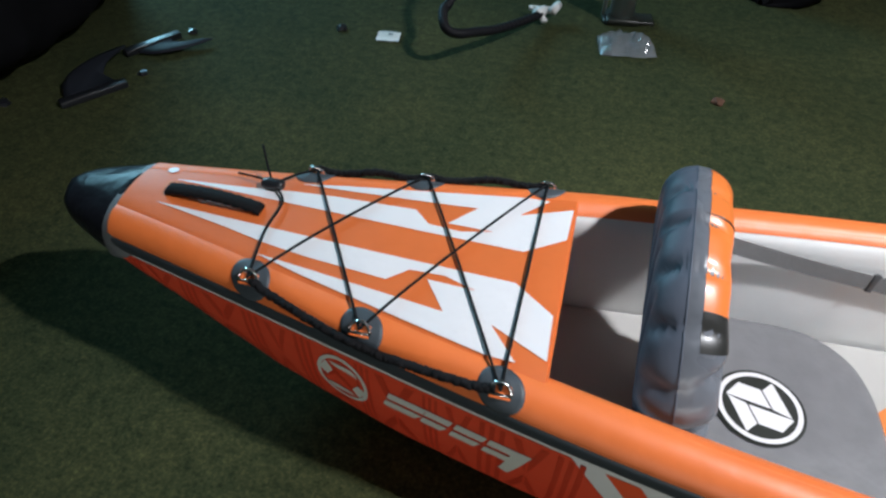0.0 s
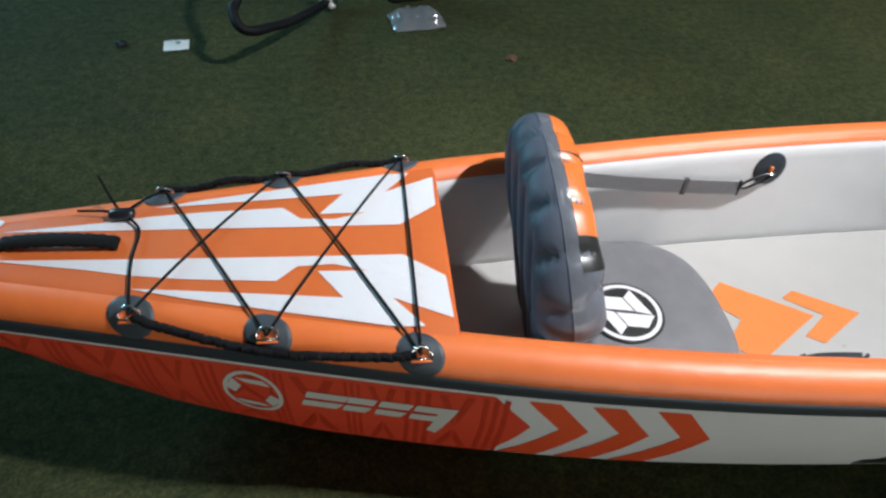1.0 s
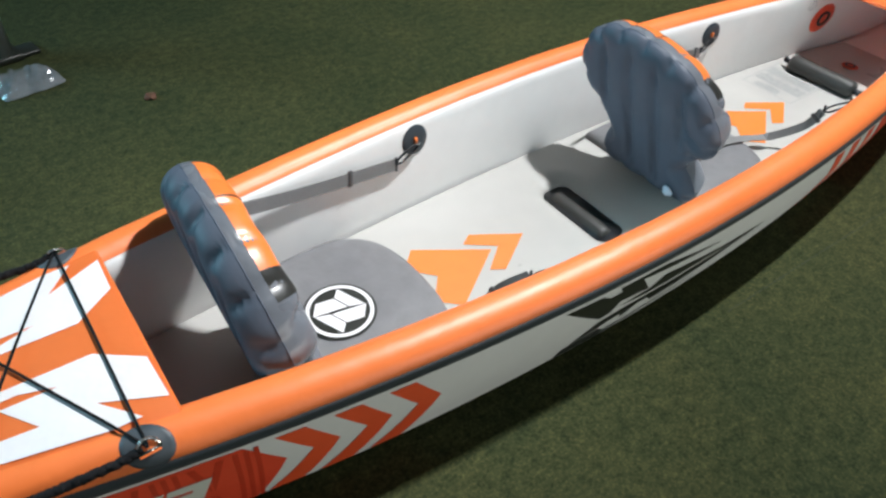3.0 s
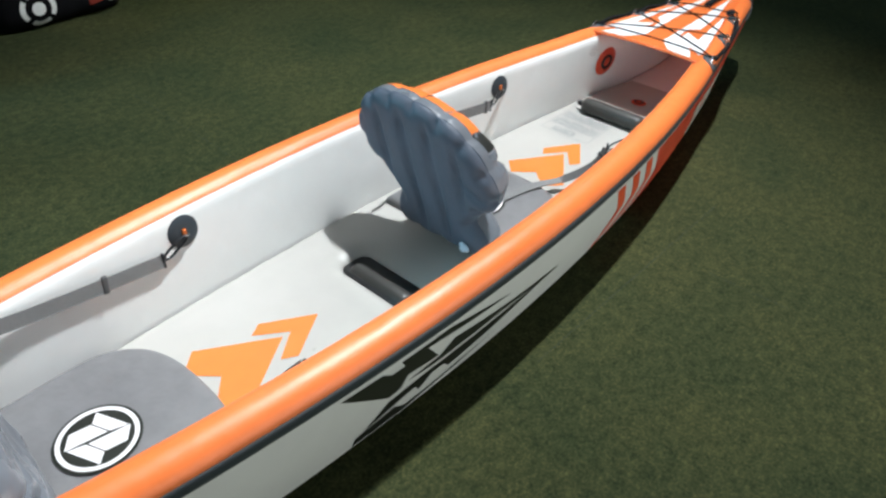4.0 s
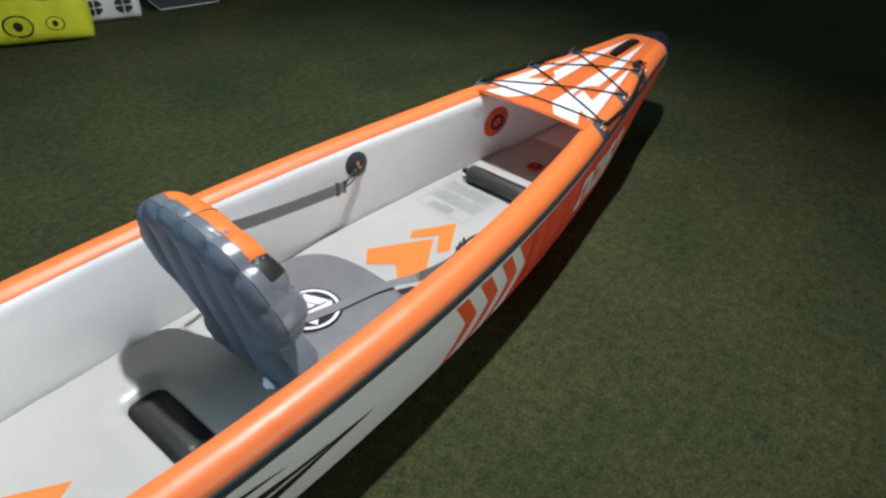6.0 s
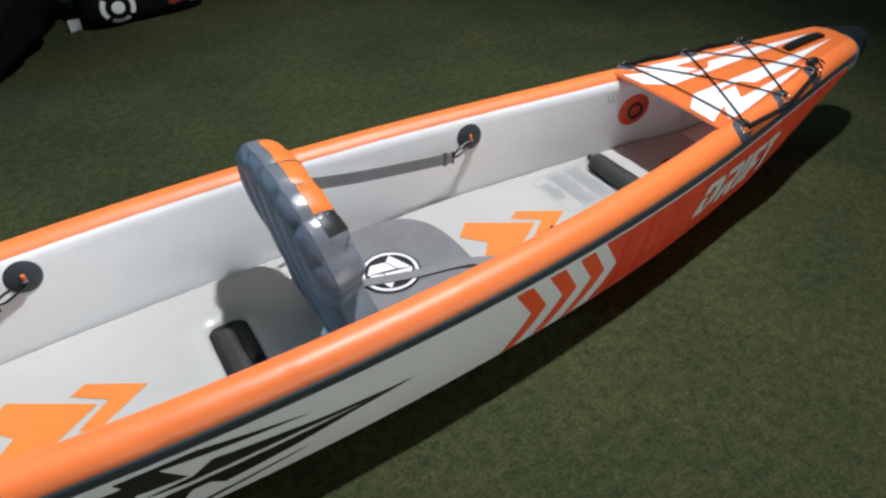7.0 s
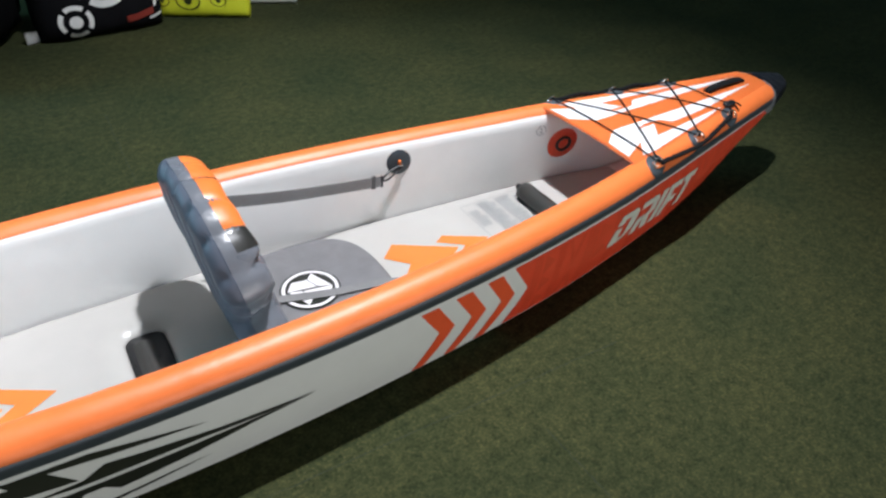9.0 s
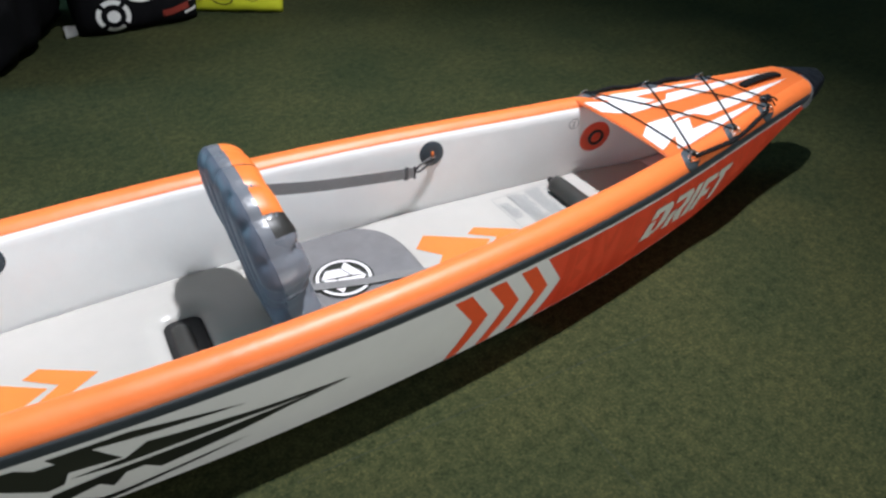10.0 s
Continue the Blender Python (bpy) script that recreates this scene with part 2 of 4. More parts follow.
    link(bp.outputs["Normal"], b.inputs["Normal"])
    return m


CARPET = carpet_material()
PLASTER = material("grey_plaster", (0.30, 0.30, 0.29), 0.85, vary=0.08, grain=6, bump=0.2, bump_scale=60)

# ---- the hall ----
bm = bmesh.new()
box(bm, (-7, -6, -0.12), (7, 7, 0.0))
tagged(part("floor", bm, CARPET, smooth=False), "dark green needle-felt carpet floor of the hall", "floor", kind="structure")
for nm, lo, hi in (("wall_north", (-7.2, 7.0, -0.12), (7.2, 7.2, 3.8)), ("wall_south", (-7.2, -6.2, -0.12), (7.2, -6.0, 3.8)),
                   ("wall_east", (7.0, -6.0, -0.12), (7.2, 7.0, 3.8)), ("wall_west", (-7.2, -6.0, -0.12), (-7.0, 7.0, 3.8))):
    bm = bmesh.new()
    box(bm, lo, hi)
    tagged(part(nm, bm, PLASTER, smooth=False), "plain grey plastered wall of the hall", "wall", kind="structure")
bm = bmesh.new()
box(bm, (-7.2, -6.2, 3.8), (7.2, 7.2, 4.0))
tagged(part("ceiling", bm, PLASTER, smooth=False), "plain grey ceiling over the hall", "ceiling", kind="structure")

# ---- the boat's hull ----
kayak = thing("inflatable_kayak", "orange and white inflatable two-seat kayak lying on the carpet", "kayak")
N = 84
XS = [-END + 2 * END * i / N for i in range(N + 1)]
A_TOP, A_LOW = radians(8), radians(142)


def give(x, side):
    """One rail sags a little inwards amidships, between the end decks."""
    return 0.0080 * max(0.0, 1 - (x / 1.2) ** 4) if side > 0 else 0.0


def rail_point(x, a, side=1, off=0.0):
    """A point of the round top rail; a turns from the outer side (0) over the top to the inner side (180 degrees)."""
    g = give(x, side)
    c, z, r = rail_y(x) - g, rail_z(x) - g, rail_r(x) + off
    return (x, side * (c + r * math.cos(a)), z + r * math.sin(a))


def floor_edge(x):
    s = abs(x)
    return min(beam(s) - 0.125 + 0.045 * (s / 1.1) ** 2, beam(s) - 0.055)


FLOOR_Z = 0.082


def wall_foot(x):
    return floor_edge(x) + 0.002, max(FLOOR_Z - 0.04, chine(x)[1] + 0.02)


A_TUCK = radians(178)


def wall_y(x, z, side):
    """Half width of the cockpit at a height: a slanting wall that swells into the round rail."""
    g = give(x, side)
    c, zc, r = rail_y(x) - g, rail_z(x) - g, rail_r(x)
    y1, z1 = c + r * math.cos(A_TUCK), zc + r * math.sin(A_TUCK)
    if z >= z1:
        return c - math.sqrt(max(0.0, r * r - (z - zc) ** 2))
    y0, z0 = wall_foot(x)
    v = (z - z0) / (z1 - z0)
    return y0 + (y1 - y0) * v - 0.005 * math.sin(math.pi * max(0.0, v))


def inner_point(x, v, side=1, off=0.0):
    """The inner wall from its foot at the floor (0) up to the rail (1)."""
    z0, z1 = wall_foot(x)[1], rail_point(x, A_LOW, side)[2]
    z = z0 + (z1 - z0) * v
    slope = (wall_y(x, z + 0.002, side) - wall_y(x, z - 0.002, side)) / 0.004
    n = math.hypot(1, slope)
    return (x, side * (wall_y(x, z, side) - off / n), z + off * slope / n)


for side in (-1, 1):
    bm = bmesh.new()
    rows = []
    for x in XS:
        row = [side_point(x, v / 10, side) for v in range(11)]
        row += [(x, side * (beam(x) - 0.006), rail_z(x) - 0.01)]
        rows.append(row)
    grid(bm, rows)
    part("hull_side", finish(bm), HULL_WHITE, kayak, "pale grey-white outer side")
    bm = bmesh.new()
    grid(bm, [[inner_point(x, 1.06, side, -0.003)] + [inner_point(x, 1 - v / 18, side) for v in range(19)] for x in XS])
    finish(bm)
    part("side_wall", bm, WHITE, kayak, "pale grey-white side wall")
    bm = bmesh.new()
    grid(bm, [[rail_point(x, A_TOP - 0.12 + (A_LOW + 0.02 - A_TOP + 0.12) * k / 16, side, 0.0009) for k in range(17)] for x in XS])
    finish(bm)
    part("rail", bm, ORANGE, kayak, "glossy orange round top rail")
    # overlapped seam along the rail's inner shoulder
    bm = bmesh.new()
    tape = [x for x in XS if abs(x) < 1.25]
    grid(bm, [[rail_point(x, radians(100 + 3.2 * k), side, 0.0009 if k in (0, 7) else 0.0015) for k in range(8)] for x in tape])
    part("seam_tape", finish(bm), ORANGE, kayak, "overlapped orange seam tape")
    bm = bmesh.new()
    rows = []
    for x in XS:
        y1, z1 = beam(x) * 1.0, rail_z(x) + 0.008
        y0, z0 = strip_low(x)
        rows.append([(x, side * (y0 - 0.004 + (y1 - y0) * k / 6 + 0.007 * math.sin(math.pi * k / 6) ** 0.5 + 0.002), z0 + (z1 - z0) * k / 6) for k in range(7)])
    grid(bm, rows)
    finish(bm)
    part("rub_strip", bm, STRIP, kayak, "dark grey rubber rub strip")

bm = bmesh.new()
rows = []
for x in XS:
    y, z = chine(x)
    low = max(0.004, z - 0.026)
    prof = [(-1, z), (-0.96, z - (z - low) * 0.55), (-0.86, low), (-0.4, low), (0, low), (0.4, low), (0.86, low), (0.96, z - (z - low) * 0.55), (1, z)]
    rows.append([(x, y * a, b) for a, b in prof])
cut_a = min(range(N + 1), key=lambda i: abs(XS[i] + 1.18))
cut_b = min(range(N + 1), key=lambda i: abs(XS[i] - 0.74))
for some, mat, lab in ((rows[:cut_a + 1], RED, "red-orange stern part of the bottom"), (rows[cut_a:cut_b + 1], WHITE, ""), (rows[cut_b:], RED, "red-orange bow part of the bottom")):
    bm = bmesh.new()
    grid(bm, some)
    part("hull_bottom", finish(bm), mat, kayak, lab)

# floor mat with a deep slot for the foot tube
TUBE_X = -0.103
SLOT = (0.049, 0.123, 0.030)


def slot_edge(x, y):
    """Distance outside the slot's rounded edge, negative within."""
    a, b, r = SLOT
    qx, qy = abs(x - TUBE_X) - a + r, abs(y + 0.015) - b + r
    return math.hypot(max(qx, 0), max(qy, 0)) + min(max(qx, qy), 0) - r


def floor_z(x, y):
    e = floor_edge(x)
    edge = max(0.0, (abs(y) - (e - 0.009)) / 0.009)
    z = FLOOR_Z - 0.034 * edge ** 3
    d = slot_edge(x, y)
    if d < 0.12:
        z += 0.003 * math.exp(-((d - 0.045) / 0.03) ** 2) - 0.017 * math.exp(-max(0.0, d) / 0.017)
        z -= 0.048 * min(1.0, max(0.0, -d / 0.007))
    return z


ACROSS = [-1 + 2 * j / 120 for j in range(2, 119)]
ACROSS = sorted([-1, -0.995, -0.99, -0.984, -0.976] + ACROSS + [0.976, 0.984, 0.99, 0.995, 1])
cuts = [-1.55 + 0.0115 * i for i in range(270) if abs(-1.55 + 0.0115 * i - TUBE_X) > 0.09] + [TUBE_X - 0.09 + 0.003 * i for i in range(61)]
cuts = sorted(c for c in cuts if c < 1.55)
rows = []
for x in cuts:
    e = floor_edge(x)
    rows.append([(x, e * u, floor_z(x, e * u)) for u in ACROSS])
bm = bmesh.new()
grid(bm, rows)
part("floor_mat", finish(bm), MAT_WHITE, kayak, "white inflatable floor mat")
# thin grey line laid in for the shade between floor and wall
for side in (-1, 1):
    bm = bmesh.new()
    sweep(bm, [(x, side * (floor_edge(x) - 0.0012), FLOOR_Z - 0.0105) for x in cuts[::3] if abs(x) < 1.28], 0.0017, 6)
    part("floor_gap_line", finish(bm), BAND, kayak, "thin grey line drawn for the shaded gap along the floor's edge")


def slot_ring(d, z, n=10):
    """The slot's outline, moved out by d."""
    a, b, r = SLOT
    r = max(0.001, r + d)
    out = []
    for sx, sy, t0 in ((1, 1, 0), (-1, 1, 90), (-1, -1, 180), (1, -1, 270)):
        for k in range(n + 1):
            t = radians(t0 + 90 * k / n)
            out.append((TUBE_X + sx * (a + d - r) + r * math.cos(t), -0.015 + sy * (b + d - r) + r * math.sin(t), z))
    return out


# black lining inside the slot, its colour also standing for the deep shade
bm = bmesh.new()
grid(bm, [slot_ring(d, FLOOR_Z - z) for d, z in ((-0.0015, 0.0165), (-0.003, 0.021), (-0.0078, 0.054), (-0.010, 0.0615), (-0.028, 0.0615), (-0.046, 0.0615))], closed=True, cap=True)
part("slot_lining_shade", finish(bm), BLACK, kayak, "black lining that also stands for the deep shade in the foot slot")

# the floor runs on under the end decks, following the rising bottom
for end in (-1, 1):
    bm = bmesh.new()
    rows = []
    for i in range(13):
        x = 1.52 + 0.04 * i
        cy, cz = chine(x)
        rows.append([(end * x, cy * 0.96 * u, max(FLOOR_Z - 0.006, cz + 0.012)) for u in (-1, -0.6, -0.2, 0.2, 0.6, 1)])
    grid(bm, rows)
    part("end_floor", finish(bm), WHITE, kayak)

# end decks
for end in (-1, 1):
    bm = bmesh.new()
    rows = []
    for i in range(45):
        s = 1.25 + (END - 1.25) * i / 44
        c = rail_y(s)
        rows.append([(end * s, c * u, deck_z(s, c * u, 0.0012 - 0.0030 * abs(u) ** 10)) for u in [-1 + 2 * j / 24 for j in range(25)]])
    grid(bm, rows)
    # folded lip at the cockpit
    lip = []
    for dx, dz in ((0.0025, -0.0006), (-0.004, -0.003), (-0.002, -0.008), (0.02, -0.010)):
        c = rail_y(1.25) * 0.98
        lip.append([(end * (1.25 + dx), c * u, deck_z(1.25, c * u, dz)) for u in [-1 + 2 * j / 16 for j in range(17)]])
    grid(bm, lip)
    finish(bm)
    part("deck", bm, DECK_ORANGE, kayak, "orange end deck with white print")
    half = [(1.98, 0.033), (1.65, 0.036), (1.325, 0.038), (1.256, 0.09), (1.253, 0.178), (1.347, 0.133), (1.298, 0.192), (1.343, 0.190), (1.51, 0.154),
            (1.67, 0.119), (1.759, 0.096), (1.66, 0.105), (1.52, 0.119), (1.425, 0.129), (1.467, 0.071), (1.385, 0.073), (1.44, 0.056), (1.50, 0.059),
            (1.532, 0.09), (1.61, 0.085), (1.68, 0.080), (1.76, 0.070), (1.83, 0.056)]
    for side in (-1, 1):
        bm = flat_shape([[(end * s, side * y) for s, y in half]], (0.03, 0.02), lambda a, b: (a, b, deck_z(a, b, 0.0026)))
        part("deck_print", bm, DECK_WHITE, kayak, "white flame-like print")
    # grey band and rubber nose cap
    bm = bmesh.new()
    rows = []

    def nose_ring(s, grow, k):
        c, r, z = rail_y(END), rail_r(END), rail_z(END)
        top, low, wide = z + r + 0.004, chine(END)[1] - 0.01, c + r + 0.004
        pts = []
        for q in range(24):
            a = 2 * math.pi * q / 24
            ca, sa = math.cos(a), math.sin(a)
            yy = wide * math.copysign(abs(ca) ** 0.7, ca)
            zz = (top + low) / 2 + (top - low) / 2 * math.copysign(abs(sa) ** 0.75, sa)
            mz = top - 0.035
            pts.append((end * s, yy * k * grow, mz + (zz - mz) * k * grow))
        return pts

    grid(bm, [nose_ring(s, g, 1.0) for s, g in ((END - 0.040, 1.0), (END - 0.038, 1.015), (END + 0.012, 1.015), (END + 0.014, 0.97))], closed=True)
    finish(bm)
    part("end_band", bm, BAND, kayak, "mid-grey seam band")
    bm = bmesh.new()
    rows = [nose_ring(END - 0.01 + (0.148 if end < 0 else 0.168) * t, 1.0, k) for t, k in ((0, 1.0), (0.12, 0.985), (0.3, 0.90), (0.5, 0.79), (0.7, 0.67), (0.84, 0.57), (0.93, 0.47), (0.98, 0.34), (1.0, 0.16), (1.002, 0.02))]
    for row in rows[1:]:
        for q in range(24):
            x, y, z = row[q]
            row[q] = (x, y, z + (0.007 * math.exp(-(y / 0.016) ** 2) if q < 12 else 0.0))
    grid(bm, rows, closed=True, cap=True)
    finish(bm)
    part("nose_cap", bm, CAP, kayak, "black moulded rubber nose cap")


# side prints
def on_side(side, off):
    return lambda a, b: side_point(a, b, side, off)


STERN_RED = [(-END, 0.0), (-END, 0.982), (-1.192, 0.982), (-1.126, 0.63), (-1.180, 0.0)]
CHEVRONS_STERN = [[(t - 0.111, 0.965), (t - 0.060, 0.965), (t, 0.63), (t - 0.062, 0.02), (t - 0.130, 0.02), (t - 0.049, 0.63)] for t in (-1.030, -0.930, -0.828)]
BOW_RED = [(0.722, 0.982), (END, 0.982), (END, 0.02), (0.738, 0.02), (0.790, 0.57)]
CHEVRONS_BOW = [[(t - 0.110, 0.965), (t - 0.060, 0.965), (t, 0.58), (t - 0.068, 0.02), (t - 0.104, 0.02), (t - 0.048, 0.58)] for t in (0.545, 0.645, 0.743)]
SPLASH = [
    [(-0.556, 0.965), (-0.456, 0.955), (-0.431, 0.88), (-0.396, 0.88), (-0.408, 0.960), (-0.266, 0.965), (-0.054, 0.80), (-0.14, 0.83), (-0.235, 0.865),
     (-0.335, 0.91), (-0.295, 0.69), (-0.385, 0.73), (-0.40, 0.60), (-0.43, 0.575)],
    [(-0.385, 0.64), (-0.29, 0.665), (-0.247, 0.78), (-0.185, 0.74), (-0.03, 0.655), (0.173, 0.585), (0.06, 0.578), (-0.075, 0.61), (-0.192, 0.605), (-0.30, 0.60)],
    [(-0.425, 0.50), (-0.335, 0.545), (-0.168, 0.555), (-0.042, 0.565), (0.173, 0.575), (0.034, 0.52), (-0.095, 0.42), (-0.24, 0.34), (-0.265, 0.46),
     (-0.30, 0.46), (-0.33, 0.30), (-0.35, 0.42), (-0.40, 0.36), (-0.48, 0.25), (-0.455, 0.37)],
    [(-0.50, 0.20), (-0.40, 0.30), (-0.36, 0.14), (-0.21, 0.16), (-0.058, 0.28), (-0.15, 0.24), (-0.25, 0.13), (-0.36, 0.04), (-0.50, 0.04)],
]
for side in (-1, 1):
    part("side_print", flat_shape([STERN_RED], (0.04, 0.12), on_side(side, 0.0010)), RED, kayak, "red-orange side print")
    part("side_print", flat_shape([BOW_RED], (0.04, 0.12), on_side(side, 0.0010)), RED, kayak, "red-orange side print")
    for loop in CHEVRONS_STERN + CHEVRONS_BOW:
        part("chevron", flat_shape([loop], (0.04, 0.12), on_side(side, 0.0010)), CHEVRON, kayak, "red-orange chevron")
    part("splash_print", flat_shape(SPLASH, (0.04, 0.12), on_side(side, 0.0010)), PRINT_BLACK, kayak, "black splash print")


# pattern of darker triangles and bars on the red prints
def red_pattern(x0, x1, seed):
    """Upright bands in turn: thin bars, pairs of facing triangles with an inner gap, and steep zigzags."""
    rng = random.Random(seed)
    loops = []
    x = x0
    kind = 0
    while x < x1:
        w = rng.choice((0.050, 0.064, 0.080))
        if kind == 0:
            w *= 0.62
            for k in range(3):
                a = x + w * k / 3
                loops.append([(a, 0.03), (a + w * 0.17, 0.03), (a + w * 0.17, 0.95), (a, 0.95)])
        elif kind == 1:
            for b0, b1 in ((0.05, 0.46), (0.94, 0.53)):
                loops.append([(x, b0), (x + w * 0.42, b1), (x + w * 0.42, b0 + (b1 - b0) * 0.55), (x + w * 0.2, b0)])
                loops.append([(x + w * 0.9, b0), (x + w * 0.48, b1), (x + w * 0.48, b0 + (b1 - b0) * 0.55), (x + w * 0.7, b0)])
        elif kind == 2:
            for k in range(3):
                b = 0.05 + 0.30 * k
                loops.append([(x, b), (x + w * 0.9, b + 0.14), (x, b + 0.28)])
        else:
            for k in range(4):
                b = 0.04 + 0.23 * k
                loops.append([(x, b), (x + w * 0.45, b + 0.16), (x + w * 0.9, b), (x + w * 0.9, b + 0.07), (x + w * 0.45, b + 0.23), (x, b + 0.07)])
        x += w + rng.uniform(0.004, 0.010)
        kind = 0 if kind else rng.choice((1, 2, 3))
    return loops


SOFT_RED = material("soft_red_print", (0.66, 0.062, 0.022), 0.4, vary=0.1, grain=30, bump=0.05)
for side in (-1, 1):
    part("red_pattern", flat_shape(red_pattern(-2.02, -1.20, 3), (0.04, 0.12), on_side(side, 0.0018)), DARK_RED, kayak, "dark red geometric pattern")
    part("red_pattern", flat_shape(red_pattern(0.80, 2.0, 8), (0.04, 0.12), on_side(side, 0.0018)), SOFT_RED, kayak, "faint red geometric pattern")


def ring_loops(cx, cy, rx, ry, inner, n=40):
    """A ring as short four-sided pieces."""
    out = []
    for k in range(n):
        a, b = 2 * math.pi * k / n, 2 * math.pi * (k + 1) / n
        p = lambda t, q: (cx + rx * q * math.cos(t), cy + ry * q * math.sin(t))
        out.append([p(a, 1), p(b, 1), p(b, inner), p(a, inner)])
    return out


def disc_loop(cx, cy, rx, ry, n=40):
    return [(cx + rx * math.cos(2 * math.pi * k / n), cy + ry * math.sin(2 * math.pi * k / n)) for k in range(n)]


BADGE = [[(-0.80, 0.20), (-0.48, 0.62), (0.06, 0.52), (0.27, 0.00)], [(0.10, 0.52), (0.36, 0.80), (0.76, -0.17), (0.32, -0.02)],
         [(0.80, -0.20), (0.48, -0.62), (-0.06, -0.52), (-0.27, 0.00)], [(-0.10, -0.52), (-0.36, -0.80), (-0.76, 0.17), (-0.32, 0.02)]]
BADGE_SIDE = [[(-0.95, 0.15), (-0.60, 0.62), (-0.35, 0.30), (-0.62, -0.05)], [(0.95, -0.15), (0.60, -0.62), (0.35, -0.30), (0.62, 0.05)],
              [(-0.5, 0.66), (0.45, 0.66), (0.7, 0.42), (-0.2, 0.50)], [(0.5, -0.66), (-0.45, -0.66), (-0.7, -0.42), (0.2, -0.50)]]
for side in (-1, 1):
    bm = flat_shape(ring_loops(-1.583, 0.62, 0.049, 0.31, 0.86) + [[(-1.583 + 0.047 * a, 0.62 + 0.31 * b) for a, b in lp] for lp in BADGE_SIDE], (0.04, 0.12), on_side(side, 0.0026))
    part("round_emblem", bm, GREY_WHITE, kayak, "pale grey round emblem")
    # maker's mark as plain slanted bars
    bars = []
    for x, w, low in ((-1.505, 0.062, 0.57), (-1.437, 0.040, 0.57), (-1.385, 0.046, 0.57), (-1.328, 0.046, 0.57)):
        bars.append([(x, low), (x + w * 0.94, low), (x + w + 0.010, 0.655), (x + 0.006, 0.655)])
        bars.append([(x + 0.008, 0.69), (x + w + 0.012, 0.69), (x + w + 0.020, 0.775), (x + 0.014, 0.775)])
    bars.append([(-1.296, 0.40), (-1.280, 0.36), (-1.246, 0.775), (-1.274, 0.775)])
    part("maker_mark", flat_shape(bars, (0.04, 0.12), on_side(side, 0.0026)), GREY_WHITE, kayak, "pale grey slanted bars of a mark")


def letters(text, place, mat, parent, name, label="", bold=0.0, apart=1.0):
    """Raised lettering in the built-in font, laid out in a unit box and put on a surface by place(u, v)."""
    cu = bpy.data.curves.new("letters", "FONT")
    cu.body = text
    cu.resolution_u = 3
    cu.offset = bold
    cu.space_character = apart
    ob = bpy.data.objects.new("letters", cu)
    scene.collection.objects.link(ob)
    me = bpy.data.meshes.new_from_object(ob.evaluated_get(bpy.context.evaluated_depsgraph_get()))
    bpy.data.objects.remove(ob)
    bpy.data.curves.remove(cu)
    bm = bmesh.new()
    bm.from_mesh(me)
    bpy.data.meshes.remove(me)
    xs = [v.co.x for v in bm.verts]
    ys = [v.co.y for v in bm.verts]
    w, h = max(xs) - min(xs), max(ys) - min(ys)
    x0, y0 = min(xs), min(ys)
    for k in range(1, 24):
        bmesh.ops.bisect_plane(bm, geom=bm.verts[:] + bm.edges[:] + bm.faces[:], plane_co=(x0 + w * k / 24, 0, 0), plane_no=(1, 0, 0))
    for v in bm.verts:
        v.co = place((v.co.x - x0) / w, (v.co.y - y0) / h)
    bmesh.ops.recalc_face_normals(bm, faces=bm.faces)
    return part(name, bm, mat, parent, label)


def drift_place(u, v):
    x = 1.128 + 0.415 * u + 0.036 * v
    low, high = 0.40 - 0.12 * u, 0.83 - 0.04 * u
    return side_point(x, low + (high - low) * v, -1, 0.0030)


# wide stencil capitals, each letter cut from flat pieces
STENCIL = [
    ("D", 0.000, 0.245, [[(0.02, 0.0), (0.52, 0.0), (0.60, 0.20), (0.36, 0.20), (0.36, 0.58), (0.02, 0.58)], [(0.0, 0.68), (0.36, 0.68), (0.36, 0.79), (0.62, 0.79), (0.62, 0.26), (0.58, 0.03), (1.0, 0.34), (1.0, 0.82), (0.82, 1.0), (0.06, 1.0)]]),
    ("R", 0.272, 0.500, [[(0.0, 0.0), (0.34, 0.0), (0.34, 0.60), (0.0, 0.48)], [(0.0, 1.0), (0.0, 0.80), (0.66, 0.80), (0.66, 0.62), (0.38, 0.46), (0.38, 0.36), (0.62, 0.0), (1.0, 0.0), (0.80, 0.38), (1.0, 0.52), (1.0, 0.84), (0.84, 1.0)]]),
    ("I", 0.525, 0.600, [[(0.0, 0.0), (1.0, 0.0), (1.0, 1.0), (0.0, 1.0)]]),
    ("F", 0.628, 0.805, [[(0.0, 0.0), (0.42, 0.0), (0.42, 0.36), (0.86, 0.36), (0.90, 0.56), (0.42, 0.56), (0.42, 0.80), (1.0, 0.80), (1.0, 1.0), (0.0, 1.0)]]),
    ("T", 0.805, 1.000, [[(0.10, 0.80), (0.40, 0.80), (0.36, 0.0), (0.74, 0.0), (0.74, 0.80), (1.0, 0.80), (1.04, 1.0), (0.12, 1.0)]]),
]
for _, u0, u1, loops in STENCIL:
    bm = flat_shape([[(u0 + (u1 - u0) * a, b) for a, b in lp] for lp in loops], (0.05, 0.25), drift_place)
    part("lettering", bm, GREY_WHITE, kayak, "pale grey slanted stencil capital letter")

# ---- lashing cord, patches and handles of the end decks ----
PADS = [(1.31, 52), (1.54, 52), (1.748, 55)]


def pad_point(end, k, side, off=0.0):
    s, a = PADS[k]
    return Vector(rail_point(end * s, radians(a), side, off))


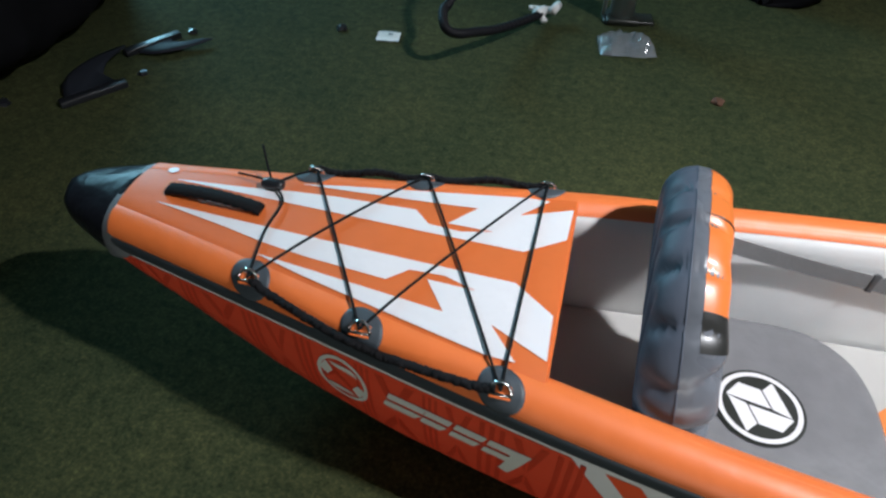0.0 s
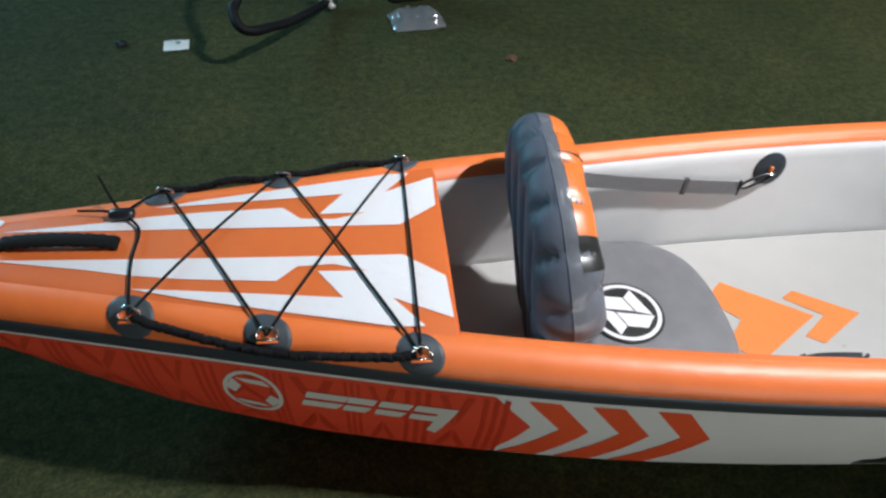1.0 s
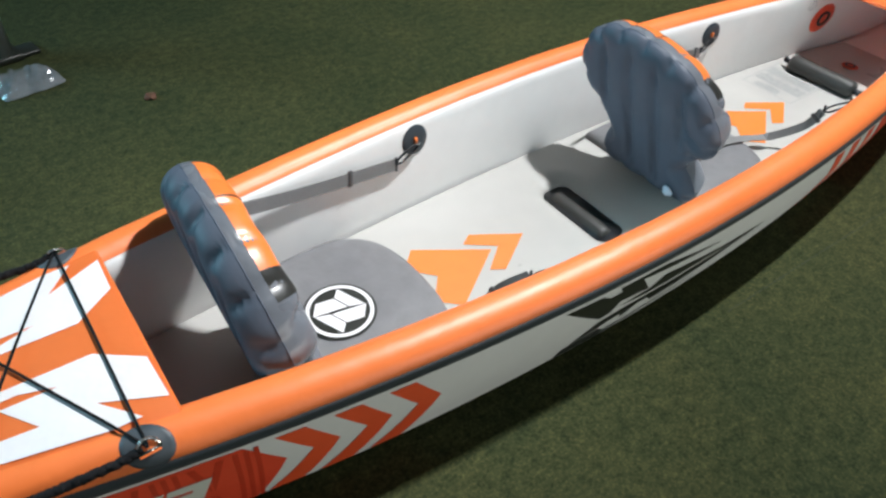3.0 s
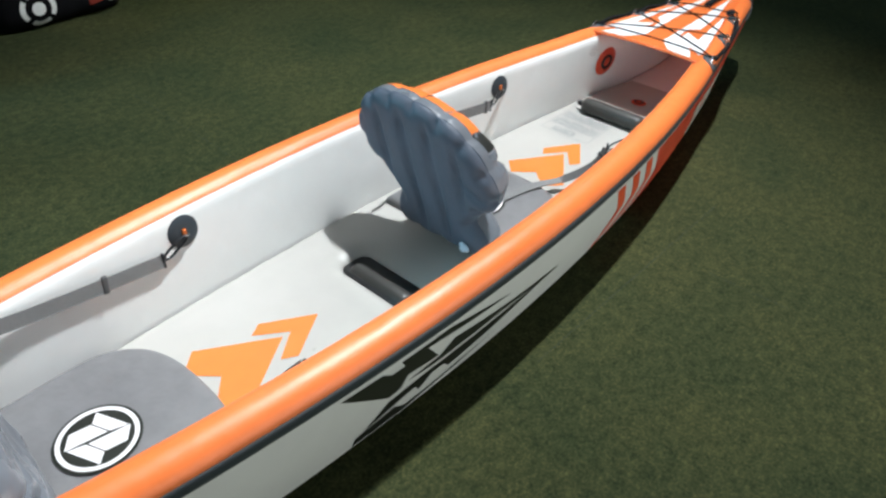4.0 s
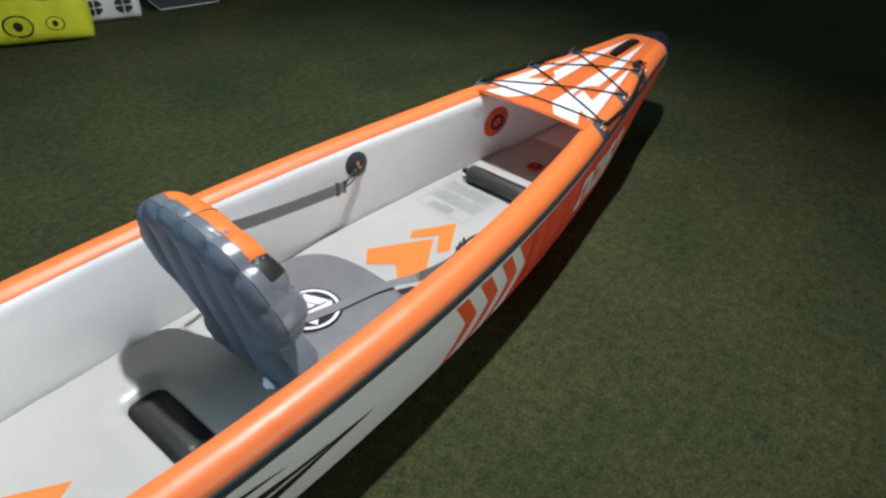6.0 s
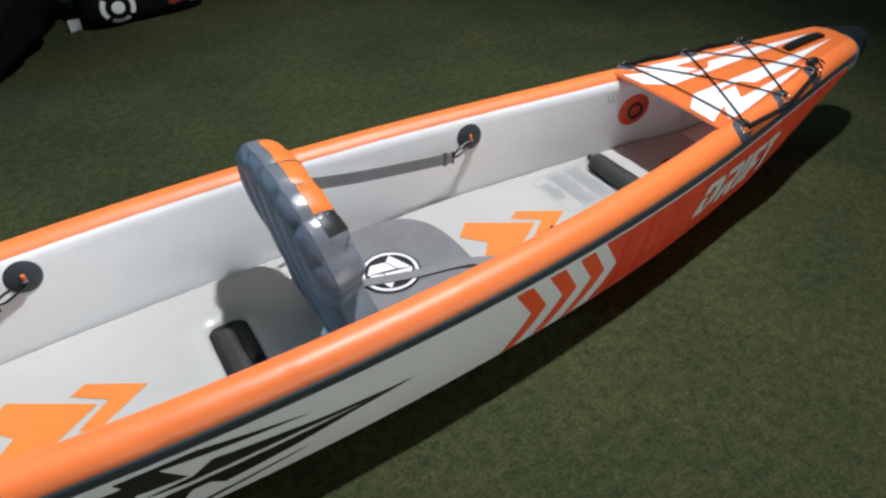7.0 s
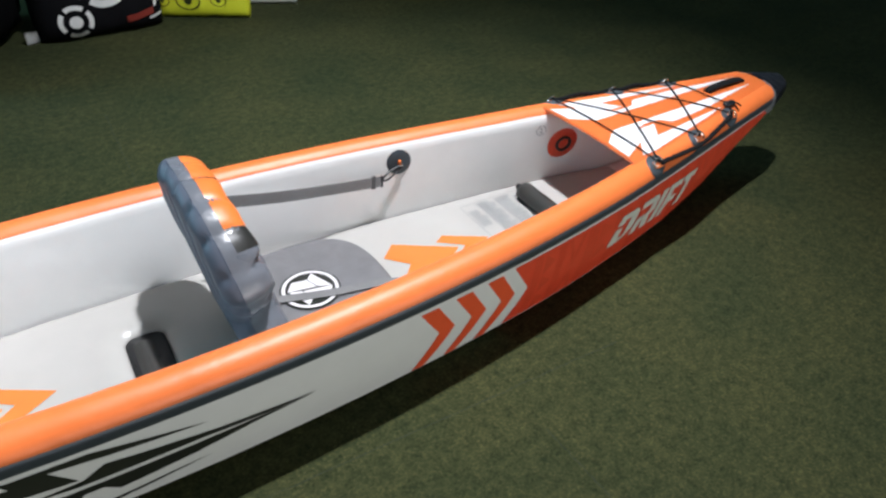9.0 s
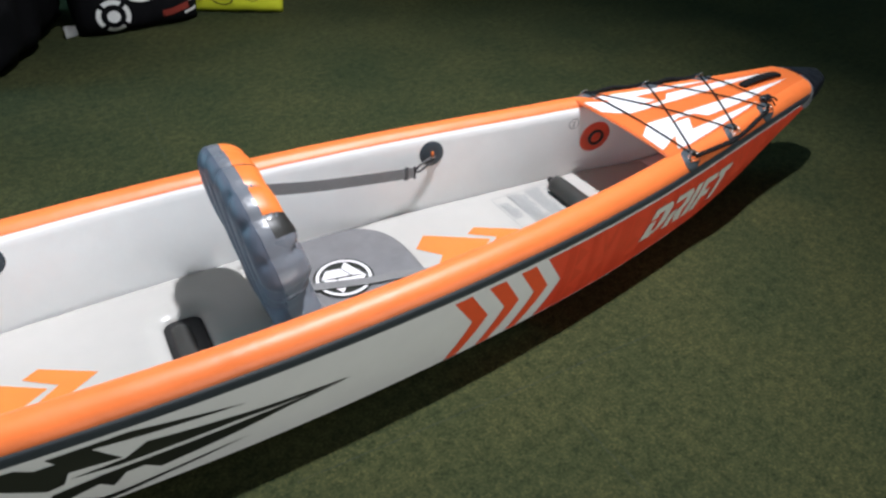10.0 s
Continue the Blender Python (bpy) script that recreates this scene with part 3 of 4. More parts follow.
def lash_patch(end, k, side):
    s, a = PADS[k]
    r0 = 0.037
    bm = bmesh.new()
    rows = []
    for q, o in ((0.0, 0.006), (0.35, 0.006), (0.55, 0.0045), (0.8, 0.004), (0.95, 0.0035), (1.0, 0.0005)):
        rows.append([rail_point(end * s + r0 * q * math.cos(t), radians(a) + r0 * q * math.sin(t) / rail_r(s), side, o) for t in [2 * math.pi * j / 24 for j in range(24)]])
    grid(bm, rows, closed=True)
    finish(bm)
    p = part("lash_patch", bm, PATCH, kayak, "dark grey round lashing patch")
    bm = bmesh.new()
    n = Vector((0, side * math.cos(radians(a)), math.sin(radians(a))))
    t1 = Vector((1, 0, 0))
    t2 = n.cross(t1)
    out = t2 * side
    c = pad_point(end, k, side, 0.005)
    pts = [c + t1 * 0.0165 * math.cos(w) + (n * 0.45 - out * 0.9) * (0.021 * max(0.0, math.sin(w))) + n * 0.002 + out * 0.006 for w in [math.pi * j / 10 for j in range(11)]]
    sweep(bm, pts, 0.0028, 8)
    sweep(bm, [c - t1 * 0.017 + out * 0.006 + n * 0.002, c + t1 * 0.017 + out * 0.006 + n * 0.002], 0.0028, 8)
    part("lash_ring", finish(bm), CHROME, p, "chrome lashing ring")
    bm = bmesh.new()
    box(bm, (-0.016, -0.008, 0.0), (0.016, 0.012, 0.003), 0.001)
    m = Matrix.Translation(c + out * 0.004) @ Matrix((t1, t2, n)).transposed().to_4x4()
    bmesh.ops.transform(bm, matrix=m, verts=bm.verts)
    part("lash_tab", bm, ORANGE, p, "orange tab under the ring")


def cord(name, pts, r, label="", wob=0.0, seed=1):
    rng = random.Random(seed)
    path = smooth_path(pts, 10)
    if wob:
        path = [p + Vector((rng.uniform(-1, 1), rng.uniform(-1, 1), rng.uniform(-1, 1))) * wob for p in path]
    return part(name, finish(sweep(bmesh.new(), path, r, 8)), CORD, kayak, label)


for end in (-1, 1):
    for k in range(3):
        for side in (-1, 1):
            lash_patch(end, k, side)

    def taut(a, b, sag=0.0):
        """A cord from one patch to another, lying on the deck where that is higher."""
        p, q = pad_point(end, a[0], a[1], 0.014), pad_point(end, b[0], b[1], 0.014)
        out = []
        for j in range(9):
            v = p.lerp(q, j / 8)
            if abs(v.x) < 2.05:
                v.z = max(v.z, deck_z(v.x, v.y, 0.007) if abs(v.y) < rail_y(v.x) + 0.02 else v.z)
            out.append(v)
        return out

    for i, (a, b) in enumerate((((0, 1), (0, -1)), ((0, 1), (1, -1)), ((1, 1), (0, -1)), ((1, 1), (2, -1)), ((2, 1), (1, -1)))):
        cord("lash_cord", taut(a, b), 0.0024, "thin black lashing cord")
    # one long cord hangs along the rub strip, past the middle patch
    hang = []
    for j in range(17):
        u = j / 16
        s0, s2 = PADS[0][0] + 0.008, PADS[2][0] - 0.008
        low = 27 * math.sin(math.pi * u) ** 0.6 if end < 0 else 22 * math.sin(math.pi * u) ** 0.8
        hang.append(Vector(rail_point(end * (s0 + (s2 - s0) * u), radians(52 - low + 3 * math.sin(9 * u)), -1, 0.010)))
    cord("edge_cord", hang, 0.0072, "thick black braided cord", 0.0013, 5)
    for side in (1,):
        for k in (0, 1):
            p, q = pad_point(end, k, side, 0.012), pad_point(end, k + 1, side, 0.012)
            mids = []
            for j in range(9):
                v = p.lerp(q, j / 8)
                sag = math.sin(math.pi * j / 8)
                a = radians(PADS[k][1] - 4 * sag)
                w = Vector(rail_point(v.x, a, side, 0.011 + 0.004 * math.sin(5 * j)))
                mids.append(w)
            cord("edge_cord", mids, 0.0075, "thick black braided cord", 0.0013, 5 + k)
    # knot and the cord that closes the net near the tip
    sg = -end
    ks, ky = (1.80, 0.068) if end < 0 else (1.782, 0.104)
    kn = Vector((end * ks, sg * ky, deck_z(ks, ky, 0.012)))
    bm = bmesh.new()
    grid(bm, [[(kn.x + 0.021 * u, kn.y + 0.013 * k * math.cos(w), kn.z + 0.010 * k * math.sin(w)) for w in [2 * math.pi * q / 14 for q in range(14)]] for u, k in ((-1, 0.55), (-0.85, 0.85), (-0.4, 1.0), (0.0, 0.96), (0.4, 1.0), (0.85, 0.85), (1, 0.55))], closed=True, cap=True)
    part("cord_lock", finish(bm), BLACK, kayak, "black oval cord lock")
    cord("lash_cord", [pad_point(end, 2, sg, 0.012), Vector((end * 1.772, sg * 0.112, deck_z(1.772, 0.112, 0.012))), kn], 0.0024)
    cord("lash_cord", [kn, Vector((end * 1.765, sg * 0.03, deck_z(1.765, 0.03, 0.008))), Vector((end * 1.762, -sg * 0.05, deck_z(1.762, -0.05, 0.007))), pad_point(end, 2, -sg, 0.012)], 0.0024)
    cord("lash_cord", [kn, kn + Vector((end * 0.03, sg * 0.005, 0.004 if end < 0 else -0.002)), kn + (Vector((end * 0.075, sg * 0.012, 0.0)) if end < 0 else Vector((0.045, -0.016, -0.012)))], 0.0024)
    cord("lash_cord", [kn, kn + Vector((end * 0.022, sg * 0.03, 0.012)), kn + Vector((end * 0.045, sg * 0.065, 0.034))] if end < 0 else [kn, kn + Vector((0.012, -0.016, -0.004)), kn + Vector((0.020, -0.030, -0.020))], 0.0024)
    # carry handle
    bm = bmesh.new()
    pts = []
    for j in range(25):
        u = j / 24
        s = 1.792 + 0.182 * u
        lift = 0.010 * math.sin(math.pi * u) ** 0.6 + 0.003
        w = 0.0145 + 0.002 * math.sin(u * 60)
        zz = deck_z(s, 0, lift)
        pts.append([(end * s, -w, zz), (end * s, -w * 0.75, zz + 0.007), (end * s, w * 0.75, zz + 0.007), (end * s, w, zz), (end * s, w * 0.7, zz - 0.004), (end * s, -w * 0.7, zz - 0.004)])
    grid(bm, pts, closed=True, cap=True)
    part("carry_handle", finish(bm), CORD, kayak, "black ribbed webbing carry handle")
part("round_mark", flat_shape([disc_loop(-1.999, 0.059, 0.010, 0.010, 20)], (0.03, 0.02), lambda a, b: (a, b, deck_z(a, b, 0.0030))), DECK_WHITE, kayak, "small white round mark")


# ---- fittings inside the hull ----
def wall_v(x, z):
    """Where on the inner wall a height lies."""
    lo, hi = inner_point(x, 0)[2], inner_point(x, 1)[2]
    return (z - lo) / (hi - lo)


def wall_disc(x0, z0, radius, mat, side, name, label, thick=0.004, inner=None):
    bm = bmesh.new()
    rows = []
    qs = ((0.0, thick), (0.5, thick), (0.9, thick * 0.9), (1.0, 0.0005)) if inner is None else ((inner, 0.0008), (inner, thick), (1.0, thick), (1.0, 0.0005))
    for q, o in qs:
        row = []
        for t in [2 * math.pi * j / 28 for j in range(28)]:
            x, z = x0 + radius * q * math.cos(t), z0 + radius * q * math.sin(t)
            row.append(inner_point(x, wall_v(x, z), side, o))
        rows.append(row)
    grid(bm, rows, closed=True)
    return part(name, finish(bm), mat, kayak, label)


RINGS = [(-0.470, 0.274), (0.728, 0.268)]
for x0, z0 in RINGS:
    for side in (-1, 1):
        disc = wall_disc(x0, z0, 0.040, STRIP, side, "ring_patch", "dark grey round patch with a steel ring")
        c = Vector(inner_point(x0, wall_v(x0, z0), side, 0.006))
        bm = bmesh.new()
        n = Vector((0, -side, 0.15)).normalized()
        pts = [c + Vector((0.009 * math.cos(w), 0, 0)) + n * (0.012 * max(0, math.sin(w))) + Vector((0, 0, -0.006)) for w in [math.pi * j / 8 for j in range(9)]]
        sweep(bm, pts, 0.0022, 6)
        part("ring", finish(bm), CHROME, disc, "steel ring")
        bm = bmesh.new()
        box(bm, (c.x - 0.0045, c.y - 0.004, c.z - 0.010), (c.x + 0.0045, c.y + 0.003, c.z + 0.008), 0.001)
        part("tab", bm, GLOSS_ORANGE, disc, "small orange tab")
# valves
v1 = wall_disc(1.323, 0.220, 0.057, VALVE_RED, 1, "valve", "red air valve with a black ring")
for rad, mat, th, inn in ((0.029, BLACK, 0.009, 0.70), (0.0200, VALVE_RED, 0.006, None)):
    ob = wall_disc(1.323, 0.220, rad, mat, 1, "valve_cap" if inn is None else "valve_ring", "", th, inn)
    ob.parent = v1
bm = flat_shape(ring_loops(0, 0, 0.018, 0.018, 0.90, 28), (1, 1), lambda a, b: inner_point(1.231 + a, wall_v(1.231, 0.283 + b), 1, 0.0015))
mark = part("round_number", bm, BAND, kayak, "thin printed ring with a number")
letters("2", lambda u, v: inner_point(1.226 + 0.010 * u, wall_v(1.231, 0.274 + 0.018 * v), 1, 0.0015), BAND, mark, "number")

# floor prints
for dx in (0.0, 1.215):
    x0 = -0.313 + dx
    small = [(0, 0), (-0.122, 0.075), (-0.157, 0.054), (-0.085, 0.0), (-0.157, -0.054), (-0.122, -0.075)]
    big = [(-0.108, 0), (-0.280, 0.111), (-0.332, 0.062), (-0.277, 0), (-0.332, -0.062), (-0.280, -0.111)]
    for lp in (small, big):
        part("floor_arrow", flat_shape([[(x0 + a, b) for a, b in lp]], (0.03, 0.03), lambda a, b: (a, b, floor_z(a, b) + 0.0014)), ARROW, kayak, "orange printed arrow on the floor")
# warning label: lines that cannot be read
lines = []
rng = random.Random(4)
for xa, xb, rows_n, top in ((0.922, 0.966, 13, 0.140), (0.972, 1.036, 25, 0.168), (1.041, 1.103, 25, 0.168), (1.108, 1.148, 15, 0.150)):
    for k in range(rows_n):
        y = top - 0.0072 * k
        w = (xb - xa) * rng.uniform(0.7, 1.0)
        lines.append([(xa, y), (xa + w, y), (xa + w, y - 0.0036), (xa, y - 0.0036)])
for xa, ya, xb, yb in ((0.913, 0.178, 1.155, 0.176), (0.913, -0.016, 1.155, -0.018), (0.913, 0.178, 0.915, -0.018), (1.153, 0.178, 1.155, -0.018)):
    lines.append([(xa, ya), (xb, ya), (xb, yb), (xa, yb)])
LABEL_GREY = material("grey_label_print", (0.30, 0.31, 0.31), 0.5, vary=0.05, bump=0.0)
part("warning_label", flat_shape(lines, (0.1, 0.1), lambda a, b: (a, b, floor_z(a, b) + 0.0014)), LABEL_GREY, kayak, "grey printed lines of a warning label")
bm = flat_shape([disc_loop(1.36, 0.012, 0.030, 0.030, 28)], (0.1, 0.1), lambda a, b: (a, b, floor_z(a, b) + 0.004))
fv = part("floor_valve", bm, VALVE_RED, kayak, "red floor valve")
part("valve_ring", flat_shape(ring_loops(1.36, 0.012, 0.020, 0.020, 0.6, 28), (0.1, 0.1), lambda a, b: (a, b, floor_z(a, b) + 0.008)), BLACK, fv)


# ---- foot tubes ----
def foot_tube(at, length, r, label, rz=0.0, plug=0.03):
    t = thing("foot_tube", label, "footrest", at, rz, group="foot tubes of the kayak")
    bm = bmesh.new()
    prof = [(-0.5, 0.15), (-0.49, 0.75), (-0.46, 0.97), (-0.4, 1.0), (-0.2, 1.01), (0, 1.0), (0.2, 1.01), (0.4, 1.0), (0.46, 0.97), (0.49, 0.75), (0.5, 0.15)]
    grid(bm, [[(r * k * math.cos(w), length * u, r * k * math.sin(w)) for w in [2 * math.pi * j / 24 for j in range(24)]] for u, k in prof], closed=True, cap=True)
    part("tube", finish(bm), BLACK_VINYL, t)
    for s in (-1, 1):
        bm = bmesh.new()
        grid(bm, [[(0.011 * k * math.cos(w), s * (length * 0.5 - 0.004 + d), 0.011 * k * math.sin(w)) for w in [2 * math.pi * j / 14 for j in range(14)]] for d, k in ((0, 1.0), (plug * 0.66, 1.0), (plug * 0.9, 0.8), (plug, 0.3))], closed=True, cap=True)
        part("end_cap", finish(bm), BLACK, t, "narrow black end plug")
    return t


BLACK_VINYL = material("black_vinyl", (0.034, 0.033, 0.030), 0.46, vary=0.15, grain=20, bump=0.15, bump_scale=50)
foot_tube((TUBE_X - 0.008, -0.015, 0.0500), 0.205, 0.029, "black vinyl foot tube sunk in the white kayak floor", 0.0, 0.006)
foot_tube((1.135, 0.010, FLOOR_Z + 0.030), 0.25, 0.030, "black vinyl foot tube lying on the white kayak floor")

# ---- seats ----
HALF_BACK = [(0.0, 0.0), (0.09, 0.0), (0.138, 0.010), (0.157, 0.036), (0.146, 0.076), (0.129, 0.113), (0.146, 0.148), (0.192, 0.184), (0.220, 0.225), (0.226, 0.262),
             (0.210, 0.310), (0.170, 0.358), (0.104, 0.396), (0.0, 0.411)]


COVER = material("blue_grey_cover", (0.13, 0.14, 0.16), 0.28, vary=0.16, grain=22, bump=0.3, bump_scale=30, wave=0.35)


def seat(at, label, yaw, shift, REAR, FRONT, waist, back):
    t = thing("boat_chair", label, "seat", at, 0.0, group="seats in the kayak")
    # the pad on the floor, 0 is the foot of the backrest
    bm = bmesh.new()
    W, L = 0.222, 0.391
    ring = [(0.0, -W), (0.22, -W * 1.03), (0.298, -W * 0.97), (0.356, -W * 0.75), (0.384, -W * 0.42), (L, 0.0), (0.384, W * 0.42), (0.356, W * 0.75), (0.298, W * 0.97), (0.22, W * 1.03), (0.0, W)]
    ring = [(p.x + shift[0], p.y + shift[1]) for p in smooth_path([(a, b, 0) for a, b in ring], 6)]
    c = (0.16 + shift[0], shift[1])
    rows = []
    for q, z in ((1.0, 0.0), (1.0, 0.012), (0.985, 0.022), (0.95, 0.028), (0.85, 0.032), (0.7, 0.034), (0.5, 0.034), (0.3, 0.034), (0.12, 0.034), (0.0, 0.034)):
        rows.append([(c[0] + (a - c[0]) * q, c[1] + (b - c[1]) * q, z + (0.0022 * noise.noise((a * q * 9, b * q * 9, 3.1)) if q < 0.97 else 0)) for a, b in ring])
    grid(bm, rows, closed=True)
    pad = part("seat_pad", finish(bm), PAD, t, "grey vinyl seat pad, slightly creased")
    zz = 0.0375
    bx, by = 0.165 + shift[0], shift[1]
    part("badge", flat_shape([disc_loop(bx, by, 0.082, 0.082, 48)], (1, 1), lambda a, b: (a, b, zz)), PRINT_BLACK, pad, "black round badge")
    part("badge_ring", flat_shape(ring_loops(bx, by, 0.076, 0.076, 0.88, 48), (1, 1), lambda a, b: (a, b, zz + 0.0012)), DECK_WHITE, pad, "white ring")
    for lp in BADGE:
        part("badge_shape", flat_shape([[(bx + 0.074 * a, by + 0.074 * b) for a, b in lp]], (1, 1), lambda a, b: (a, b, zz + 0.0012)), DECK_WHITE, pad, "white angular shape")
    # backrest: two pillows joined in a seam, leaning back and a little askew
    half = [(p.x, p.y) for p in smooth_path([(y + (waist - 0.129) * math.exp(-((z - 0.113) / 0.045) ** 2) if y > 0.1 else y, z, 0) for y, z in HALF_BACK], 8)]
    ring = half + [(-y, z) for y, z in half[-2:0:-1]]
    n = len(ring)
    ra = np.array(ring)
    rb = np.roll(ra, -1, axis=0)
    ab = rb - ra
    ll = (ab ** 2).sum(1)
    run = np.concatenate([[0], np.cumsum(np.sqrt(ll))])
    m0 = Matrix.Translation((back, -0.045, 0.034)) @ Matrix.Rotation(radians(yaw), 4, "Z") @ Matrix.Rotation(radians(-9), 4, "Y")

    def put(x, y, z):
        """A point of the backrest, whose top is pushed over to one side."""
        return m0 @ Vector((x, y + 0.20 * z, z + 0.10 * y * min(1.0, z / 0.25)))

    wz = [p[1] for p in half]
    wy = [p[0] for p in half]

    def width(z):
        k = [i for i in range(4, len(half) - 1) if (wz[i] - z) * (wz[i + 1] - z) <= 0]
        if not k:
            return 0.08 if z < 0.05 else 0.0
        i = k[-1]
        f = 0 if wz[i + 1] == wz[i] else (z - wz[i]) / (wz[i + 1] - wz[i])
        return wy[i] + (wy[i + 1] - wy[i]) * f

    def edge(y, z):
        """Distance from the seam and the way along it."""
        w = np.array((y, z)) - ra
        l = np.clip((w * ab).sum(1) / ll, 0, 1)
        d = np.sqrt(((w - ab * l[:, None]) ** 2).sum(1))
        i = int(np.argmin(d))
        return float(d[i]), float(run[i] + l[i] * math.sqrt(ll[i]))

    def depth(y, z, full, ribs):
        d, s = edge(y, z)
        r = 0.038 if ribs else 0.042
        k = min(1.0, d / r)
        full *= 1 - (0.26 if ribs else 0.14) * max(0.0, (z - 0.22) / 0.19) ** 1.3
        pinch = (1 - abs(math.sin(math.pi * s / 0.082))) ** 2.2
        out = full * math.sqrt(max(0.0, 1 - (1 - k) ** 2)) * (1 - (0.55 if ribs else 0.07) * pinch * (1 - k ** 1.5))
        if ribs:
            groove = (1 - abs(math.sin(math.pi * (y / 0.084 + 0.5)))) ** 3.0
            # the cover buckles under the near shoulder
            out -= 0.40 * full * min(1.0, max(0.0, (-y - 0.10) / 0.05)) * math.sqrt(k) * (math.exp(-((z - 0.235 - 0.45 * (y + 0.17)) / 0.009) ** 2) + 0.7 * math.exp(-((z - 0.175 + 0.30 * (y + 0.15)) / 0.010) ** 2))
            out -= 0.56 * full * groove * min(1.0, max(0.0, (d - 0.018) / 0.05))
        else:
            out += 0.005 * noise.noise((y * 16, z * 16, 2.3)) * k
            # creases where the cover buckles under the shoulder
            out -= 0.027 * math.sqrt(k) * (math.exp(-((z - 0.300 - 0.25 * (abs(y) - 0.2)) / 0.008) ** 2) + math.exp(-((z - 0.215 - 0.30 * (abs(y) - 0.2)) / 0.009) ** 2) + math.exp(-((z - 0.12 + 0.2 * (abs(y) - 0.15)) / 0.008) ** 2)) * min(1.0, max(0.0, (abs(y) - 0.06) / 0.06))
        return out

    ZR, UR = 64, 56
    zs = [0.411 * (0.5 - 0.5 * math.cos(math.pi * (0.02 + 0.98 * i / ZR))) for i in range(ZR + 1)]
    us = [math.sin(math.pi / 2 * (-1 + 2 * j / UR)) for j in range(UR + 1)]
    cells = [[(width(z) * u, z) for u in us] for z in zs]

    def scallop(y, z):
        """The seam's outline drawn in at each tuck."""
        d, s = edge(y, z)
        q = 0.008 * (1 - abs(math.sin(math.pi * s / 0.082))) ** 2 * math.exp(-(d / 0.022) ** 2) * min(1.0, z / 0.08)
        to = Vector((-y, 0.22 - z)).normalized()
        return y + to.x * q, z + to.y * q

    bm = bmesh.new()
    grid(bm, [[put(-depth(y, z, REAR, True), *scallop(y, z)) for y, z in row] for row in cells])
    part("rear_pillow", finish(bm), PILLOW, t, "blue-grey inflated back with upright tubes")
    bm = bmesh.new()
    grid(bm, [[put(depth(y, z, FRONT, False), *scallop(y, z)) for y, z in row] for row in cells])
    part("front_cover", finish(bm), COVER, t, "blue-grey creased front cover")

    def seam(s):
        i = min(n - 1, max(0, int(np.searchsorted(run, s)) - 1))
        return Vector(ra[i] + ab[i] * ((s - run[i]) / math.sqrt(ll[i])))

    def band(name, mat, s0, s1, deep, label):
        """A vinyl panel sewn along the seam and lying over the front cover."""
        bm = bmesh.new()
        rows = []
        count = max(6, int((s1 - s0) / 0.006))
        for k in range(count + 1):
            s = s0 + (s1 - s0) * k / count
            p, along = seam(s), (seam(s + 0.02) - seam(s - 0.02)).normalized()
            row = []
            for q in range(13):
                y, z = p + Vector((-along.y, along.x)) * (0.003 + (deep - 0.003) * q / 12)
                row.append(put(depth(y, z, FRONT, False) + 0.0016, *scallop(y, z)))
            rows.append(row)
        grid(bm, rows)
        part(name, finish(bm), mat, t, label)

    half_run = run[-1] / 2
    up_a, up_b = (float(np.interp(z, wz[40:], run[40:len(wz)])) for z in (0.338, 0.372))
    band("crown_cover", GLOSS_ORANGE, up_b + 0.001, 2 * half_run - up_b - 0.001, 0.066, "glossy orange vinyl crown")
    band("side_patch", GLOSS_BLACK, up_a, up_b, 0.068, "glossy black patch")
    band("side_patch", GLOSS_BLACK, 2 * half_run - up_b, 2 * half_run - up_a, 0.068, "glossy black patch")
    bm = bmesh.new()
    loop = [put(0, *scallop(y, z)) for y, z in ring]
    sweep(bm, loop + [loop[0]], 0.0014, 5)
    part("piping", finish(bm), PILLOW, t)
    # dark tuck across the crown
    bm = bmesh.new()
    tuck = [(-0.004 + 0.010 * k / 6, 0.409 - 0.040 * k / 6) for k in range(7)]
    sweep(bm, [put(depth(y, z, FRONT, False) + 0.0019, *scallop(y, z)) for y, z in tuck], 0.0018, 6, [0.3, 0.8, 1.0, 1.0, 0.9, 0.7, 0.2])
    part("tuck", finish(bm), BLACK, t, "dark tuck in the orange crown")
    # air plug low on the back
    bm = bmesh.new()
    grid(bm, [[put(-REAR - 0.004 - h, -0.100 + r * math.cos(w), 0.042 + r * math.sin(w)) for w in [2 * math.pi * k / 16 for k in range(16)]] for r, h in ((0.016, 0.0), (0.015, 0.006), (0.009, 0.008), (0.008, 0.014), (0.002, 0.015))], closed=True, cap=True)
    part("air_plug", finish(bm), CLEAR, t, "clear plastic air plug")
    return t


CLEAR = material("clear_plastic", (0.55, 0.62, 0.72), 0.12, vary=0.1, bump=0.0, coat=0.5)


